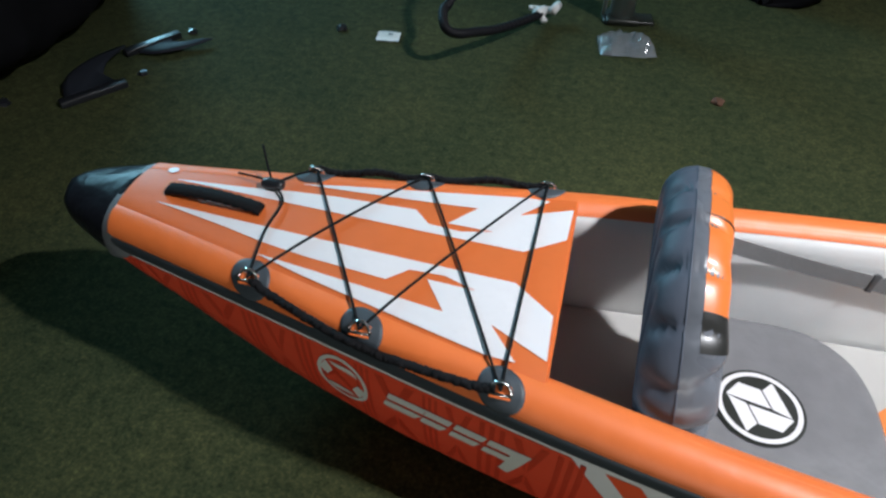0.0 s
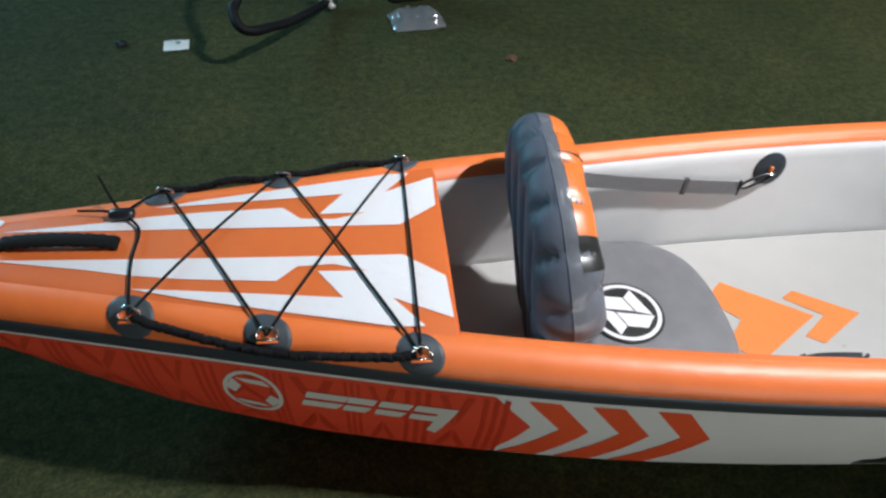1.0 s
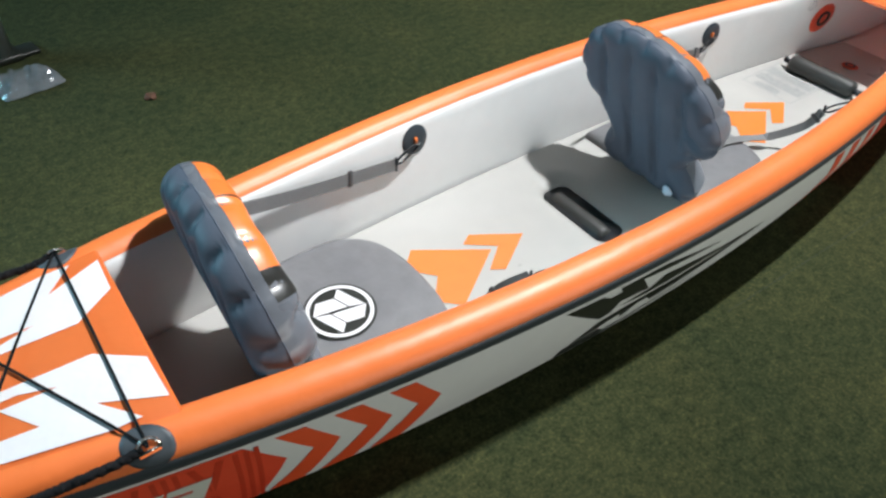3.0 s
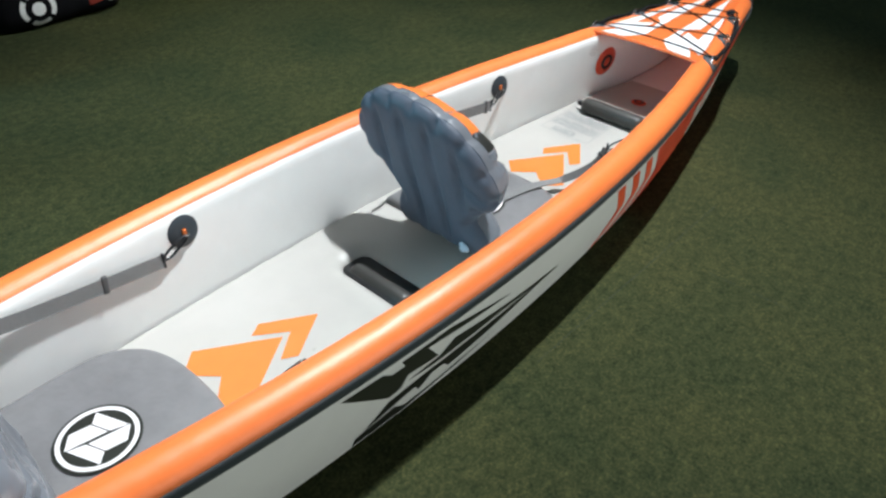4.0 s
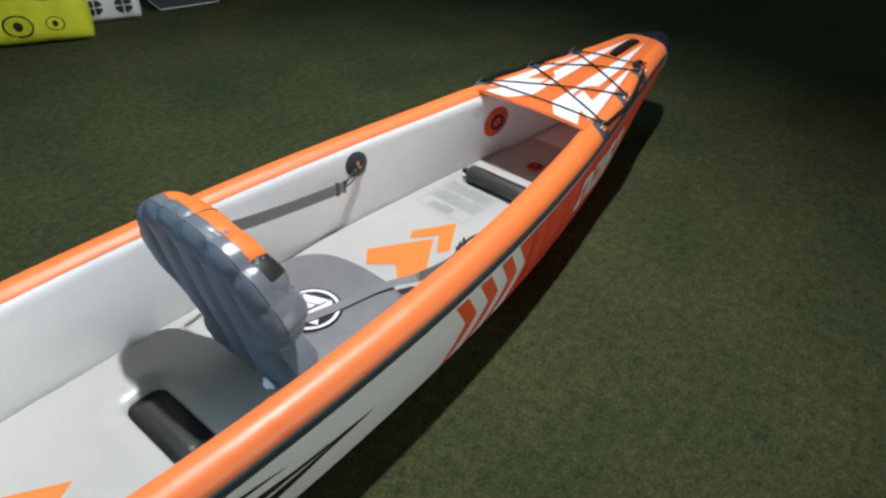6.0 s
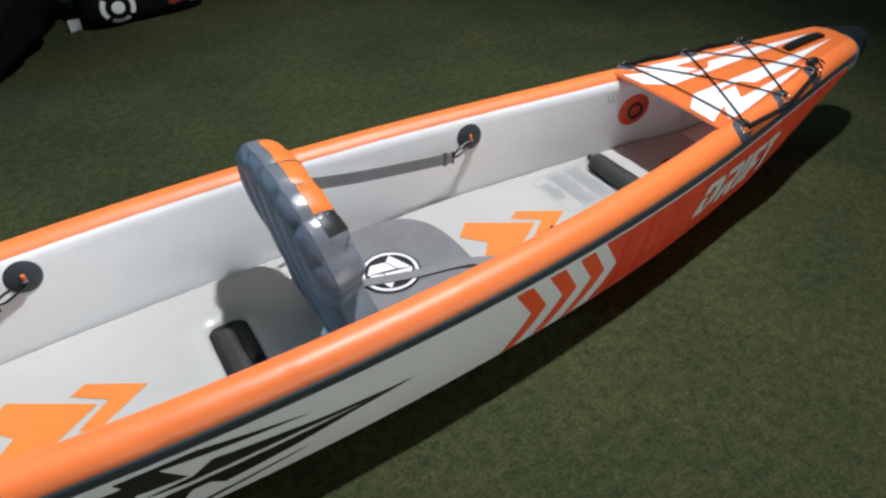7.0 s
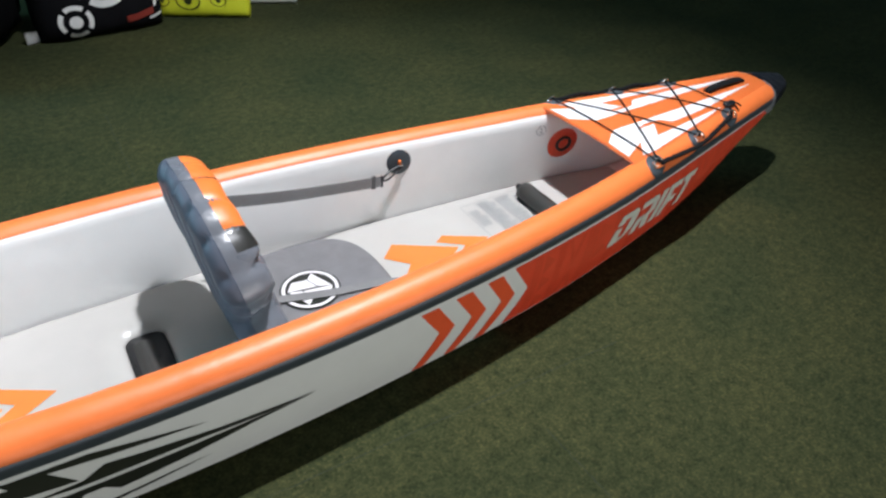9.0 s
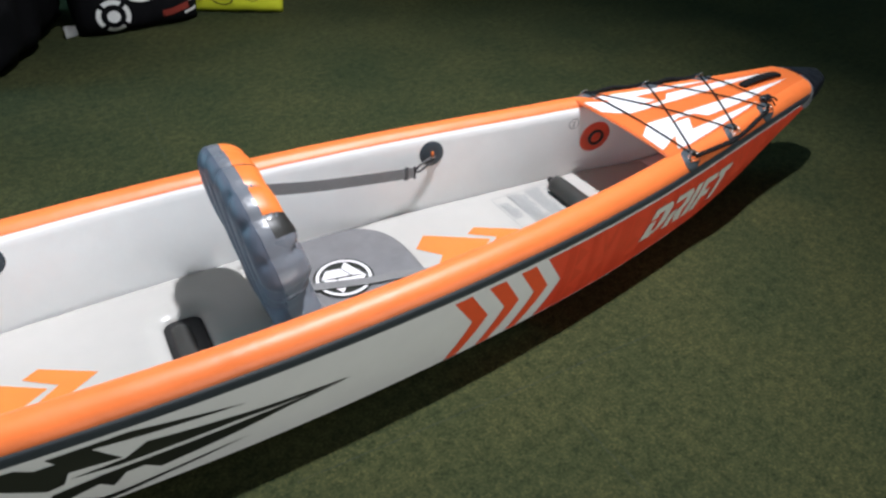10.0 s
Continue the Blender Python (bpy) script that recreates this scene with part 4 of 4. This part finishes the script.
def strap(x0, seat_x, side):
    """Webbing from the seat's shoulder to the ring on the wall, with its hook."""
    g = thing("seat_strap", "grey webbing seat strap hooked to the white kayak wall", "strap", group="straps of the kayak seats")
    z0 = 0.274 if x0 < 0 else 0.268
    ring = Vector(inner_point(x0, wall_v(x0, z0), side, 0.014)) + Vector((-0.004, 0, -0.012))
    a = Vector((seat_x + 0.02, 0.195, 0.335)) if side > 0 else Vector((seat_x + 0.022, -0.128, 0.242))
    hook_end = ring + (Vector((-0.068, -0.008, -0.026)) if side > 0 else Vector((-0.060, 0.036, -0.024)))
    low = 1.0 if side > 0 else 0.15
    m1 = a.lerp(hook_end, 0.35) + Vector((0, 0.012 if side > 0 else -0.03, -0.015 * low))
    m2 = a.lerp(hook_end, 0.7) + Vector((0, 0.008 if side > 0 else -0.02, -0.010 * low))
    path = smooth_path([a, m1, m2, hook_end], 8)
    if side < 0 and seat_x < -0.5:
        # slack, lying low along the wall
        path = smooth_path([(seat_x + 0.28, -0.206, 0.1195), (seat_x + 0.36, -0.170, 0.1200), (x0 - 0.11, -0.156, 0.1225), (x0 - 0.070, -0.170, 0.165), hook_end + Vector((0, 0, 0.006))], 8)
    if side < 0 and seat_x > 0:
        # hanging loose over the pad's edge
        path = smooth_path([(0.195, 0.010, 0.1225), (0.35, -0.040, 0.1220), (0.50, -0.074, 0.1215), (0.600, -0.120, 0.122), (0.665, -0.180, 0.172), hook_end], 8)
    bm = bmesh.new()
    rows, axes = [], []
    for i, p in enumerate(path):
        d = (path[min(i + 1, len(path) - 1)] - path[max(i - 1, 0)]).normalized()
        up = Vector((0, 1.0, 0.10)) if side < 0 and i < (24 if seat_x > 0 else 18) else Vector((0, 0.12 if side > 0 else 0.5, 0.87))
        up = (up - d * up.dot(d)).normalized()
        nn = d.cross(up).normalized()
        h, th = (0.0165 if side > 0 else 0.0125), 0.0012
        axes.append((d, up, nn))
        rows.append([p + up * h + nn * th, p + up * h - nn * th, p - up * h - nn * th, p - up * h + nn * th])
    grid(bm, rows, closed=True, cap=True)
    part("webbing", finish(bm), WEB, g, "grey webbing", smooth=False)
    k = int(len(path) * (0.66 if seat_x < 0 else 0.88))
    p, (d, up, nn) = path[k], axes[k]
    bm = bmesh.new()
    box(bm, (-0.006, -h - 0.004, -0.0035), (0.006, h + 0.004, 0.0035), 0.0012)
    for v in bm.verts:
        v.co = p + d * v.co.x + up * v.co.y + nn * v.co.z
    bmesh.ops.recalc_face_normals(bm, faces=bm.faces)
    part("slider", bm, SLIDER, g, "dark grey plastic slider")
    bm = bmesh.new()
    loop = [hook_end + (ring - hook_end) * u + Vector((0, 0, 0.010 * math.sin(v))) for u, v in ((0.0, 0), (0.25, 1.6), (0.7, 1.2), (1.0, 0.6), (1.08, -0.3), (0.95, -1.2), (0.6, -1.5), (0.3, -1.4), (0.0, 0))]
    sweep(bm, smooth_path(loop, 5), 0.0032, 6)
    sweep(bm, [hook_end + Vector((0.002, 0, -0.020)), hook_end + Vector((0.002, 0, 0.020))], 0.0035, 6)
    part("snap_hook", finish(bm), BLACK, g, "black snap hook")
    return g


SEATS = (-1.020, 0.135)
for sx, (rx, _) in zip(SEATS, RINGS):
    seat((sx, 0.0, FLOOR_Z - 0.002), "grey inflatable kayak seat with an orange-crowned backrest", -3 if sx < 0 else 1.5, (0.0, 0.010) if sx < 0 else (0.016, 0.004), *((0.060, 0.062, 0.155, 0.0) if sx < 0 else (0.037, 0.082, 0.127, -0.011)))
    for side in (-1, 1):
        strap(rx, sx, side)

# ---- things lying and standing on the carpet ----
BAG_BLACK = material("black_bag_fabric", (0.006, 0.006, 0.007), 0.75, vary=0.25, grain=12, bump=0.2, bump_scale=120, spec=0.06)
BAG_YELLOW = material("yellow_green_bag", (0.62, 0.66, 0.03), 0.42, vary=0.12, grain=8, bump=0.2, bump_scale=40)
BAG_WHITE = material("white_bag", (0.72, 0.72, 0.70), 0.45, vary=0.05, grain=8, bump=0.2, bump_scale=40)
RED_BAR = material("dull_red_print", (0.22, 0.03, 0.02), 0.5, vary=0.1, bump=0.0)
OLIVE = material("olive_print", (0.030, 0.036, 0.006), 0.5, vary=0.1, bump=0.0)
STEEL_GREY = material("grey_painted_tube", (0.44, 0.44, 0.43), 0.35, vary=0.08, bump=0.05)
BROWN = material("dry_leaf", (0.10, 0.04, 0.018), 0.7, vary=0.3, grain=90, bump=0.3)
FIN = material("black_fin", (0.018, 0.020, 0.026), 0.5, vary=0.15, grain=20, bump=0.05, spec=0.07)


def bag_point(w, d, h, u, v, front, seed, off=0.0):
    """Front (or back) skin of a soft upright bag; u across -1..1, v up 0..1."""
    k = (1 - abs(u) ** 5) * (1 - abs(2 * v - 1) ** 6)
    bulge = d / 2 * math.sqrt(max(0.0, k)) + (0.012 * noise.noise((u * 2.3 + seed, v * 3.1, 0.7)) + 0.008 * noise.noise((u * 7.0, v * 6.0 + seed, 2.7))) * k
    lean = 0.10 * v
    xx = u * w / 2 * (1 - 0.06 * (2 * v - 1) ** 4) * (1 + 0.12 * max(0.0, 0.5 - v)) + 0.006 * noise.noise((v * 9.0, seed, u)) * abs(u)
    sag = 0.012 * (1 - v) * noise.noise((u * 2.0, seed, 4.0)) * (1 - abs(u) ** 3)
    s = -1 if front else 1
    return (xx, s * (bulge + off) + lean, h * v + abs(sag) * (1 - v))


def soft_bag(name, label, cat, at, rz, w, d, h, mat, seed, prints):
    t = thing(name, label, cat, at, rz, group="bags standing on the carpet")
    bm = bmesh.new()
    U, V = 40, 36
    for front in (True, False):
        grid(bm, [[bag_point(w, d, h, -1 + 2 * i / U, j / V, front, seed) for i in range(U + 1)] for j in range(V + 1)])
    body = part("bag_body", finish(bm), mat, t)
    for nm, loops, pm, lab in prints:
        bm = flat_shape(loops, (0.03, 0.03), lambda a, b: bag_point(w, d, h, a / (w / 2), b / h, True, seed, 0.003))
        part(nm, bm, pm, t, lab)
    return t


def arcs(cx, cy, r, inner, gaps=4, turn=45):
    out = []
    for g in range(gaps):
        a0 = radians(turn + 360 / gaps * g + 9)
        a1 = radians(turn + 360 / gaps * (g + 1) - 9)
        for k in range(8):
            p, q = a0 + (a1 - a0) * k / 8, a0 + (a1 - a0) * (k + 1) / 8
            out.append([(cx + r * math.cos(p), cy + r * math.sin(p)), (cx + r * math.cos(q), cy + r * math.sin(q)), (cx + r * inner * math.cos(q), cy + r * inner * math.sin(q)), (cx + r * inner * math.cos(p), cy + r * inner * math.sin(p))])
    return out


def target(cx, cy, r):
    return arcs(cx, cy, r, 0.72) + [disc_loop(cx, cy, r * 0.38, r * 0.38, 20)]


def eye_print(cx, cy, r):
    return ring_loops(cx, cy, r, r * 0.8, 0.88, 24) + [disc_loop(cx, cy, r * 0.32, r * 0.34, 16)]


soft_bag("equipment_bag", "black equipment bag with white target prints on carpet", "bag", (0.260, 2.615, 0.0), 5, 0.62, 0.26, 0.62, BAG_BLACK, 1.0, [
    ("target_print", target(-0.135, 0.105, 0.082), BAG_WHITE, "pale grey target print"), ("target_print", target(0.02, 0.29, 0.135), BAG_WHITE, "pale grey target print"),
    ("target_print", target(-0.16, 0.47, 0.075), BAG_WHITE, "pale grey target print"),
    ("colour_bar", [[(0.10, 0.060), (0.24, 0.085), (0.24, 0.120), (0.10, 0.095)]], RED_BAR, "dull red bar"),
    ("mark_bar", [[(0.215, 0.055), (0.285, 0.070), (0.285, 0.086), (0.215, 0.071)], [(0.245, 0.12), (0.262, 0.125), (0.275, 0.175), (0.255, 0.170)]], BAG_WHITE, "small white mark")])
soft_bag("dry_bag", "yellow-green bag with dark round prints on the carpet", "bag", (0.795, 2.635, 0.0), -28, 0.52, 0.15, 0.58, BAG_YELLOW, 2.0, [
    ("eye_print", eye_print(x, z, r), OLIVE, "dark round print") for x, z, r in ((-0.20, 0.10, 0.042), (-0.06, 0.105, 0.068), (0.10, 0.105, 0.042), (-0.19, 0.27, 0.062), (-0.07, 0.27, 0.045), (0.08, 0.27, 0.070), (0.0, 0.42, 0.06))])
soft_bag("tote_bag", "white bag with black round cross prints on the carpet", "bag", (1.205, 2.70, 0.0), -24, 0.33, 0.10, 0.55, BAG_WHITE, 3.0, [
    ("cross_print", arcs(x, z, r, 0.18, 4, 0), PRINT_BLACK, "black round cross print") for x, z, r in ((-0.06, 0.085, 0.040), (0.08, 0.085, 0.044), (0.0, 0.24, 0.075))])


def name_board():
    t = thing("display_box", "dark grey display box with pale lettering, standing on the carpet", "box", (1.66, 2.665, 0.0), -17, group="")
    bm = bmesh.new()
    prof = [(-0.22, 0.06), (-0.17, 0.004), (0.17, 0.004), (0.22, 0.06), (0.22, 0.50), (-0.22, 0.50)]
    grid(bm, [[(x, y, z) for x, z in prof] for y in (-0.06, 0.06)], closed=True, cap=True)
    part("box_body", finish(bm), STRIP, t, smooth=False)
    bm = bmesh.new()
    loop = [(x * 0.985, -0.063, 0.25 + (z - 0.25) * 0.985) for x, z in prof]
    sweep(bm, loop + [loop[0]], 0.003, 5)
    part("edge_trim", finish(bm), BAG_WHITE, t, "pale edge trim")
    letters("BLOCK", lambda u, v: (-0.15 + 0.22 * u, -0.0635, 0.085 + 0.055 * v), BAG_WHITE, t, "lettering", "pale lettering", 0.01)
    bm = flat_shape([disc_loop(0.135, 0.115, 0.032, 0.032, 24)], (1, 1), lambda a, b: (a, -0.0635, b))
    part("round_mark", bm, BAG_WHITE, t, "pale round mark")


name_board()
soft_bag("dry_bag", "yellow-green bag beside a dark display box on carpet", "bag", (2.13, 2.66, 0.0), -14, 0.34, 0.16, 0.5, BAG_YELLOW, 5.0, [])


def lying_bag(label, at, rz, w, d, h, seed):
    t = thing("duffel_bag", label, "bag", at, rz, group="black duffel bags")
    bm = bmesh.new()
    rows = []
    for i in range(25):
        u = -1 + 2 * i / 24
        k = (1 - abs(u) ** 4) ** 0.5
        row = []
        for j in range(28):
            a = 2 * math.pi * j / 28
            ca, sa = math.cos(a), math.sin(a)
            y = d / 2 * k * math.copysign(abs(ca) ** 0.7, ca)
            z = h / 2 * (1 + k * math.copysign(abs(sa) ** 0.6, sa)) * (0.85 + 0.15 * k)
            b = 0.03 * noise.noise((u * 2.5 + seed, ca * 1.3, sa * 1.3)) + 0.035 * noise.noise((u * 6.0 + seed, ca * 2.6, sa * 2.6)) + 0.012 * abs(noise.noise((u * 14.0, ca * 5.0 + seed, sa * 5.0)))
            row.append((u * w / 2, y + b, max(0.0, z - h / 2 * (1 - k) + b * 0.5)))
        rows.append(row)
    grid(bm, rows, closed=True, cap=True)
    part("bag_body", finish(bm), BAG_BLACK, t)
    bm = bmesh.new()
    sweep(bm, smooth_path([(-w * 0.2, -d * 0.40, h * 0.75), (-w * 0.12, -d * 0.2, h + 0.05), (w * 0.12, -d * 0.2, h + 0.05), (w * 0.2, -d * 0.40, h * 0.75)], 6), 0.012, 6)
    part("carry_strap", finish(bm), CORD, t, "black carry strap")
    return t


lying_bag("large black duffel bag slumped on the green carpet", (-3.36, 0.84, 0.0), 92, 1.40, 0.76, 0.55, 1.0)
lying_bag("black duffel bag lying beside the printed equipment bag", (-0.455, 2.640, 0.0), 70, 1.12, 0.60, 0.42, 2.0)
# white tag on the bag's corner
tg = thing("paper_tag", "small white paper tag at the black bag's foot", "tag", (-0.085, 2.600, 0.03), 20)
bm = bmesh.new()
grid(bm, [[(-0.034 + 0.068 * i / 8, -0.010 + 0.012 * math.sin(i * 0.7) * (j / 6), -0.03 + 0.062 * j / 6) for i in range(9)] for j in range(7)])
bmesh.ops.solidify(bm, geom=bm.faces[:], thickness=0.004)
part("tag_body", bm, BAG_WHITE, tg)


def fin(at, rz, tilt, label, flip=1, sx=1.0, sy=1.0):
    t = thing("kayak_fin", label, "fin", at, rz, group="fins on the carpet")
    pts = smooth_path([(-0.09, 0.0, 0), (-0.085, 0.05, 0), (-0.055, 0.11, 0), (0.0, 0.150, 0), (0.09, 0.180, 0), (0.18, 0.185, 0), (0.10, 0.14, 0), (0.06, 0.085, 0), (0.055, 0.03, 0), (0.08, 0.0, 0)], 5)
    pts = [Vector((p.x * sx, p.y * sy, 0)) for p in pts]
    bm = bmesh.new()
    n = len(pts)
    c = sum(pts, Vector()) / n
    rows = [[(p.x, p.y, 0.0) for p in pts], [(p.x, p.y, 0.004) for p in pts], [tuple((c + (p - c) * 0.8) + Vector((0, 0, 0.009))) for p in pts], [tuple(c + Vector((0, 0, 0.010)))] * n]
    grid(bm, rows, closed=True)
    bmesh.ops.transform(bm, matrix=Matrix.Translation((0, 0, 0.004)) @ Matrix.Rotation(radians(tilt * flip), 4, "X") @ Matrix.Diagonal((1, flip, 1, 1)), verts=bm.verts)
    part("blade", finish(bm), FIN, t, "curved black blade")
    bm = bmesh.new()
    box(bm, (-0.115, -0.024, 0.0), (0.095, 0.008, 0.022), 0.003)
    part("base_bar", bm, BLACK, t, "black base bar")
    return t


fin((-2.785, 0.755, 0.0), 56, 9, "black plastic kayak fin lying on the green carpet")
fin((-2.790, 1.100, 0.0), 61, 6, "black plastic kayak fin lying flat, catching blue light", -1, 0.85, 0.75)


def crumb(name, label, cat, at, size, mat, seed):
    bm = bmesh.new()
    bmesh.ops.create_icosphere(bm, subdivisions=2, radius=size)
    for v in bm.verts:
        v.co *= 1 + 0.45 * noise.noise(v.co * (1.6 / size) + Vector((seed, 0, 0)))
        v.co.z = max(v.co.z * 0.55, -size * 0.3)
    lo = min(v.co.z for v in bm.verts)
    for v in bm.verts:
        v.co.z -= lo
    ob = tagged(part(name, bm, mat, smooth=False), label, cat)
    ob.matrix_world = pose(*at)


crumb("plastic_scrap", "small black plastic scrap lying on the green carpet", "scrap", (-2.202, 1.407, 0), 0.020, BLACK, 1.0)
crumb("plastic_scrap", "small black plastic scrap beside the fins on carpet", "scrap", (-2.715, 0.905, 0), 0.017, BLACK, 2.0)
crumb("plastic_scrap", "small black plastic scrap behind the fins on carpet", "scrap", (-2.71, 1.22, 0), 0.017, BLACK, 3.0)
crumb("plastic_scrap", "small black plastic scrap beside the duffel bag on carpet", "scrap", (-3.02, 0.62, 0), 0.02, BLACK, 4.0)
crumb("dry_leaf", "small crumpled reddish-brown dry leaf on the green carpet", "leaf", (-0.850, 1.282, 0), 0.020, BROWN, 5.0)

# white label card
card = thing("label_card", "small white printed card in a clear sleeve on carpet", "card", (-2.015, 1.395, 0.0), 8)
bm = bmesh.new()
grid(bm, [[(-0.042 + 0.084 * i / 8, -0.036 + 0.072 * j / 8, 0.006 + 0.004 * noise.noise((i * 0.5, j * 0.5, 2))) for i in range(9)] for j in range(9)])
bmesh.ops.solidify(bm, geom=bm.faces[:], thickness=0.0015)
part("card_sheet", finish(bm), BAG_WHITE, card)
part("print_bar", flat_shape([[(0.000, -0.004), (0.016, -0.004), (0.016, 0.010), (0.000, 0.010)], [(-0.03, 0.022), (0.02, 0.022), (0.02, 0.027), (-0.03, 0.027)]], (1, 1), lambda a, b: (a, b, 0.0135)), BAND, card, "small dark print")

# white sheet whose corner lies near the hose
sheet = thing("paper_sheet", "plain white paper sheet lying on the green carpet", "paper", (-2.222, 1.782, 0.0), -22)
bm = bmesh.new()
grid(bm, [[(-0.30 + 0.30 * i / 10, 0.21 * j / 8, 0.005 + 0.004 * noise.noise((i * 0.4, j * 0.4, 6))) for i in range(11)] for j in range(9)])
bmesh.ops.solidify(bm, geom=bm.faces[:], thickness=0.0015)
part("sheet", finish(bm), BAG_WHITE, sheet)

HOSE = material("dull_black_hose", (0.008, 0.008, 0.010), 0.6, vary=0.2, grain=40, bump=0.1, spec=0.2)
# air hose with its white connector
hose = thing("air_hose", "black ribbed air hose with a white connector on carpet", "hose")
path = smooth_path([(-1.5, 1.68, 0.035), (-1.558, 1.548, 0.055), (-1.625, 1.412, 0.08), (-1.675, 1.32, 0.108), (-1.711, 1.245, 0.132), (-1.743, 1.225, 0.144), (-1.767, 1.235, 0.16), (-1.784, 1.29, 0.184), (-1.772, 1.34, 0.199), (-1.7, 1.46, 0.36), (-1.6, 1.6, 0.46), (-1.45, 1.74, 0.54), (-1.3, 1.8, 0.53), (-1.24, 1.8, 0.5)], 18)
bm = bmesh.new()
sweep(bm, path, 0.0165, 10, [1.0 if i % 3 else 0.84 for i in range(len(path))])
part("ribbed_tube", finish(bm), HOSE, hose)
bm = bmesh.new()
for a, b, r in (((-1.515, 1.665, 0.04), (-1.485, 1.72, 0.04), 0.024), ((-1.52, 1.70, 0.042), (-1.43, 1.725, 0.042), 0.017), ((-1.455, 1.69, 0.05), (-1.44, 1.76, 0.05), 0.021), ((-1.495, 1.68, 0.03), (-1.475, 1.655, 0.016), 0.016), ((-1.55, 1.715, 0.04), (-1.51, 1.72, 0.04), 0.013)):
    sweep(bm, [a, Vector(a).lerp(Vector(b), 0.85)], r * 0.78, 12)
part("connector", finish(bm), BAG_WHITE, hose, "white plastic connector")

# hand pump
pump = thing("hand_pump", "grey upright hand pump on a black foot plate", "pump", (-1.20, 1.80, 0.0), 10)
bm = bmesh.new()
grid(bm, [[(r * math.cos(a), r * math.sin(a), z) for a in [2 * math.pi * k / 24 for k in range(24)]] for r, z in ((0.046, 0.02), (0.046, 0.50), (0.050, 0.505), (0.050, 0.54), (0.03, 0.545))], closed=True, cap=True)
part("cylinder", finish(bm), STEEL_GREY, pump, "grey pump cylinder")
bm = bmesh.new()
sweep(bm, [(-0.068, 0, 0.02), (-0.068, 0, 0.50)], 0.008, 8)
part("side_pipe", finish(bm), STEEL_GREY, pump, "thin grey side pipe")
bm = bmesh.new()
box(bm, (-0.060, -0.056, 0.0), (0.062, 0.056, 0.026), 0.008)
box(bm, (-0.070, -0.042, 0.0), (0.125, 0.042, 0.016), 0.006)
part("foot_plate", bm, PRINT_BLACK, pump, "black foot plate")
bm = bmesh.new()
sweep(bm, [(0, 0, 0.54), (0, 0, 0.70)], 0.009, 10)
part("piston_rod", finish(bm), CHROME, pump, "steel piston rod")
bm = bmesh.new()
sweep(bm, [(-0.16, 0, 0.70), (-0.08, 0, 0.715), (0.08, 0, 0.715), (0.16, 0, 0.70)], 0.016, 10)
part("handle", finish(bm), BLACK, pump, "black cross handle")


def film_material():
    m = bpy.data.materials.new("clear_film")
    m.use_nodes = True
    nt = m.node_tree
    out = nt.nodes["Material Output"]
    tr = nt.nodes.new("ShaderNodeBsdfTransparent")
    tr.inputs[0].default_value = (0.93, 0.95, 0.97, 1)
    gl = nt.nodes.new("ShaderNodeBsdfGlossy")
    gl.inputs["Roughness"].default_value = 0.12
    df = nt.nodes.new("ShaderNodeBsdfDiffuse")
    df.inputs[0].default_value = (0.80, 0.85, 0.90, 1)
    fr = nt.nodes.new("ShaderNodeFresnel")
    fr.inputs[0].default_value = 1.5
    a = nt.nodes.new("ShaderNodeMixShader")
    a.inputs[0].default_value = 0.13
    b = nt.nodes.new("ShaderNodeMixShader")
    nt.links.new(tr.outputs[0], a.inputs[1])
    nt.links.new(df.outputs[0], a.inputs[2])
    nt.links.new(fr.outputs[0], b.inputs[0])
    nt.links.new(a.outputs[0], b.inputs[1])
    nt.links.new(gl.outputs[0], b.inputs[2])
    nt.links.new(b.outputs[0], out.inputs["Surface"])
    return m


film_bag = thing("plastic_bag", "empty crumpled clear plastic bag lying on the carpet", "plastic bag", (-1.165, 1.578, 0.0), 12)
bm = bmesh.new()
for lay in (0, 1):
    rows = []
    for i in range(29):
        row = []
        for j in range(19):
            x, y = -0.098 + 0.196 * i / 28, -0.075 + 0.15 * j / 18
            e = (1 - abs(2 * i / 28 - 1) ** 4) * (1 - abs(2 * j / 18 - 1) ** 4)
            z = 0.004 + lay * (0.024 * e + 0.034 * e * noise.noise((x * 24, y * 24, 1.0)) + 0.034 * e * abs(noise.noise((x * 58, y * 58, 5.0))))
            row.append((x + 0.012 * noise.noise((x * 15, y * 15, 9)), y + 0.012 * noise.noise((x * 15, y * 15, 7)), z))
        rows.append(row)
    grid(bm, rows)
bmesh.ops.recalc_face_normals(bm, faces=bm.faces)
part("film", bm, film_material(), film_bag, smooth=False)

# joints between the laid carpet lengths
SEAM = material("dark_carpet_joint", (0.020, 0.027, 0.015), 0.95, vary=0.2, grain=90, bump=0.3)
for (xa, ya), (xb, yb) in (((0.0, -0.452), (1.0, -0.488)), ((0.055, 0.75), (0.07, 1.6)), ((0.642, -0.62), (0.648, -0.85))):
    bm = bmesh.new()
    n = 60
    d = Vector((xb - xa, yb - ya, 0)).normalized()
    sd = Vector((-d.y, d.x, 0))
    rows = []
    for k in range(n + 1):
        p = Vector((xa + (xb - xa) * k / n, ya + (yb - ya) * k / n, 0)) + sd * 0.0025 * noise.noise((k * 0.35, xa, ya))
        w = 0.0007 + 0.0010 * abs(noise.noise((k * 0.8, ya, 3)))
        rows.append([p - sd * w + Vector((0, 0, 0.0005)), p + Vector((0, 0, 0.0012)), p + sd * w + Vector((0, 0, 0.0005))])
    grid(bm, rows)
    tagged(part("carpet_joint", finish(bm), SEAM), "thin dark joint between two lengths of green carpet", "carpet joint", kind="structure")
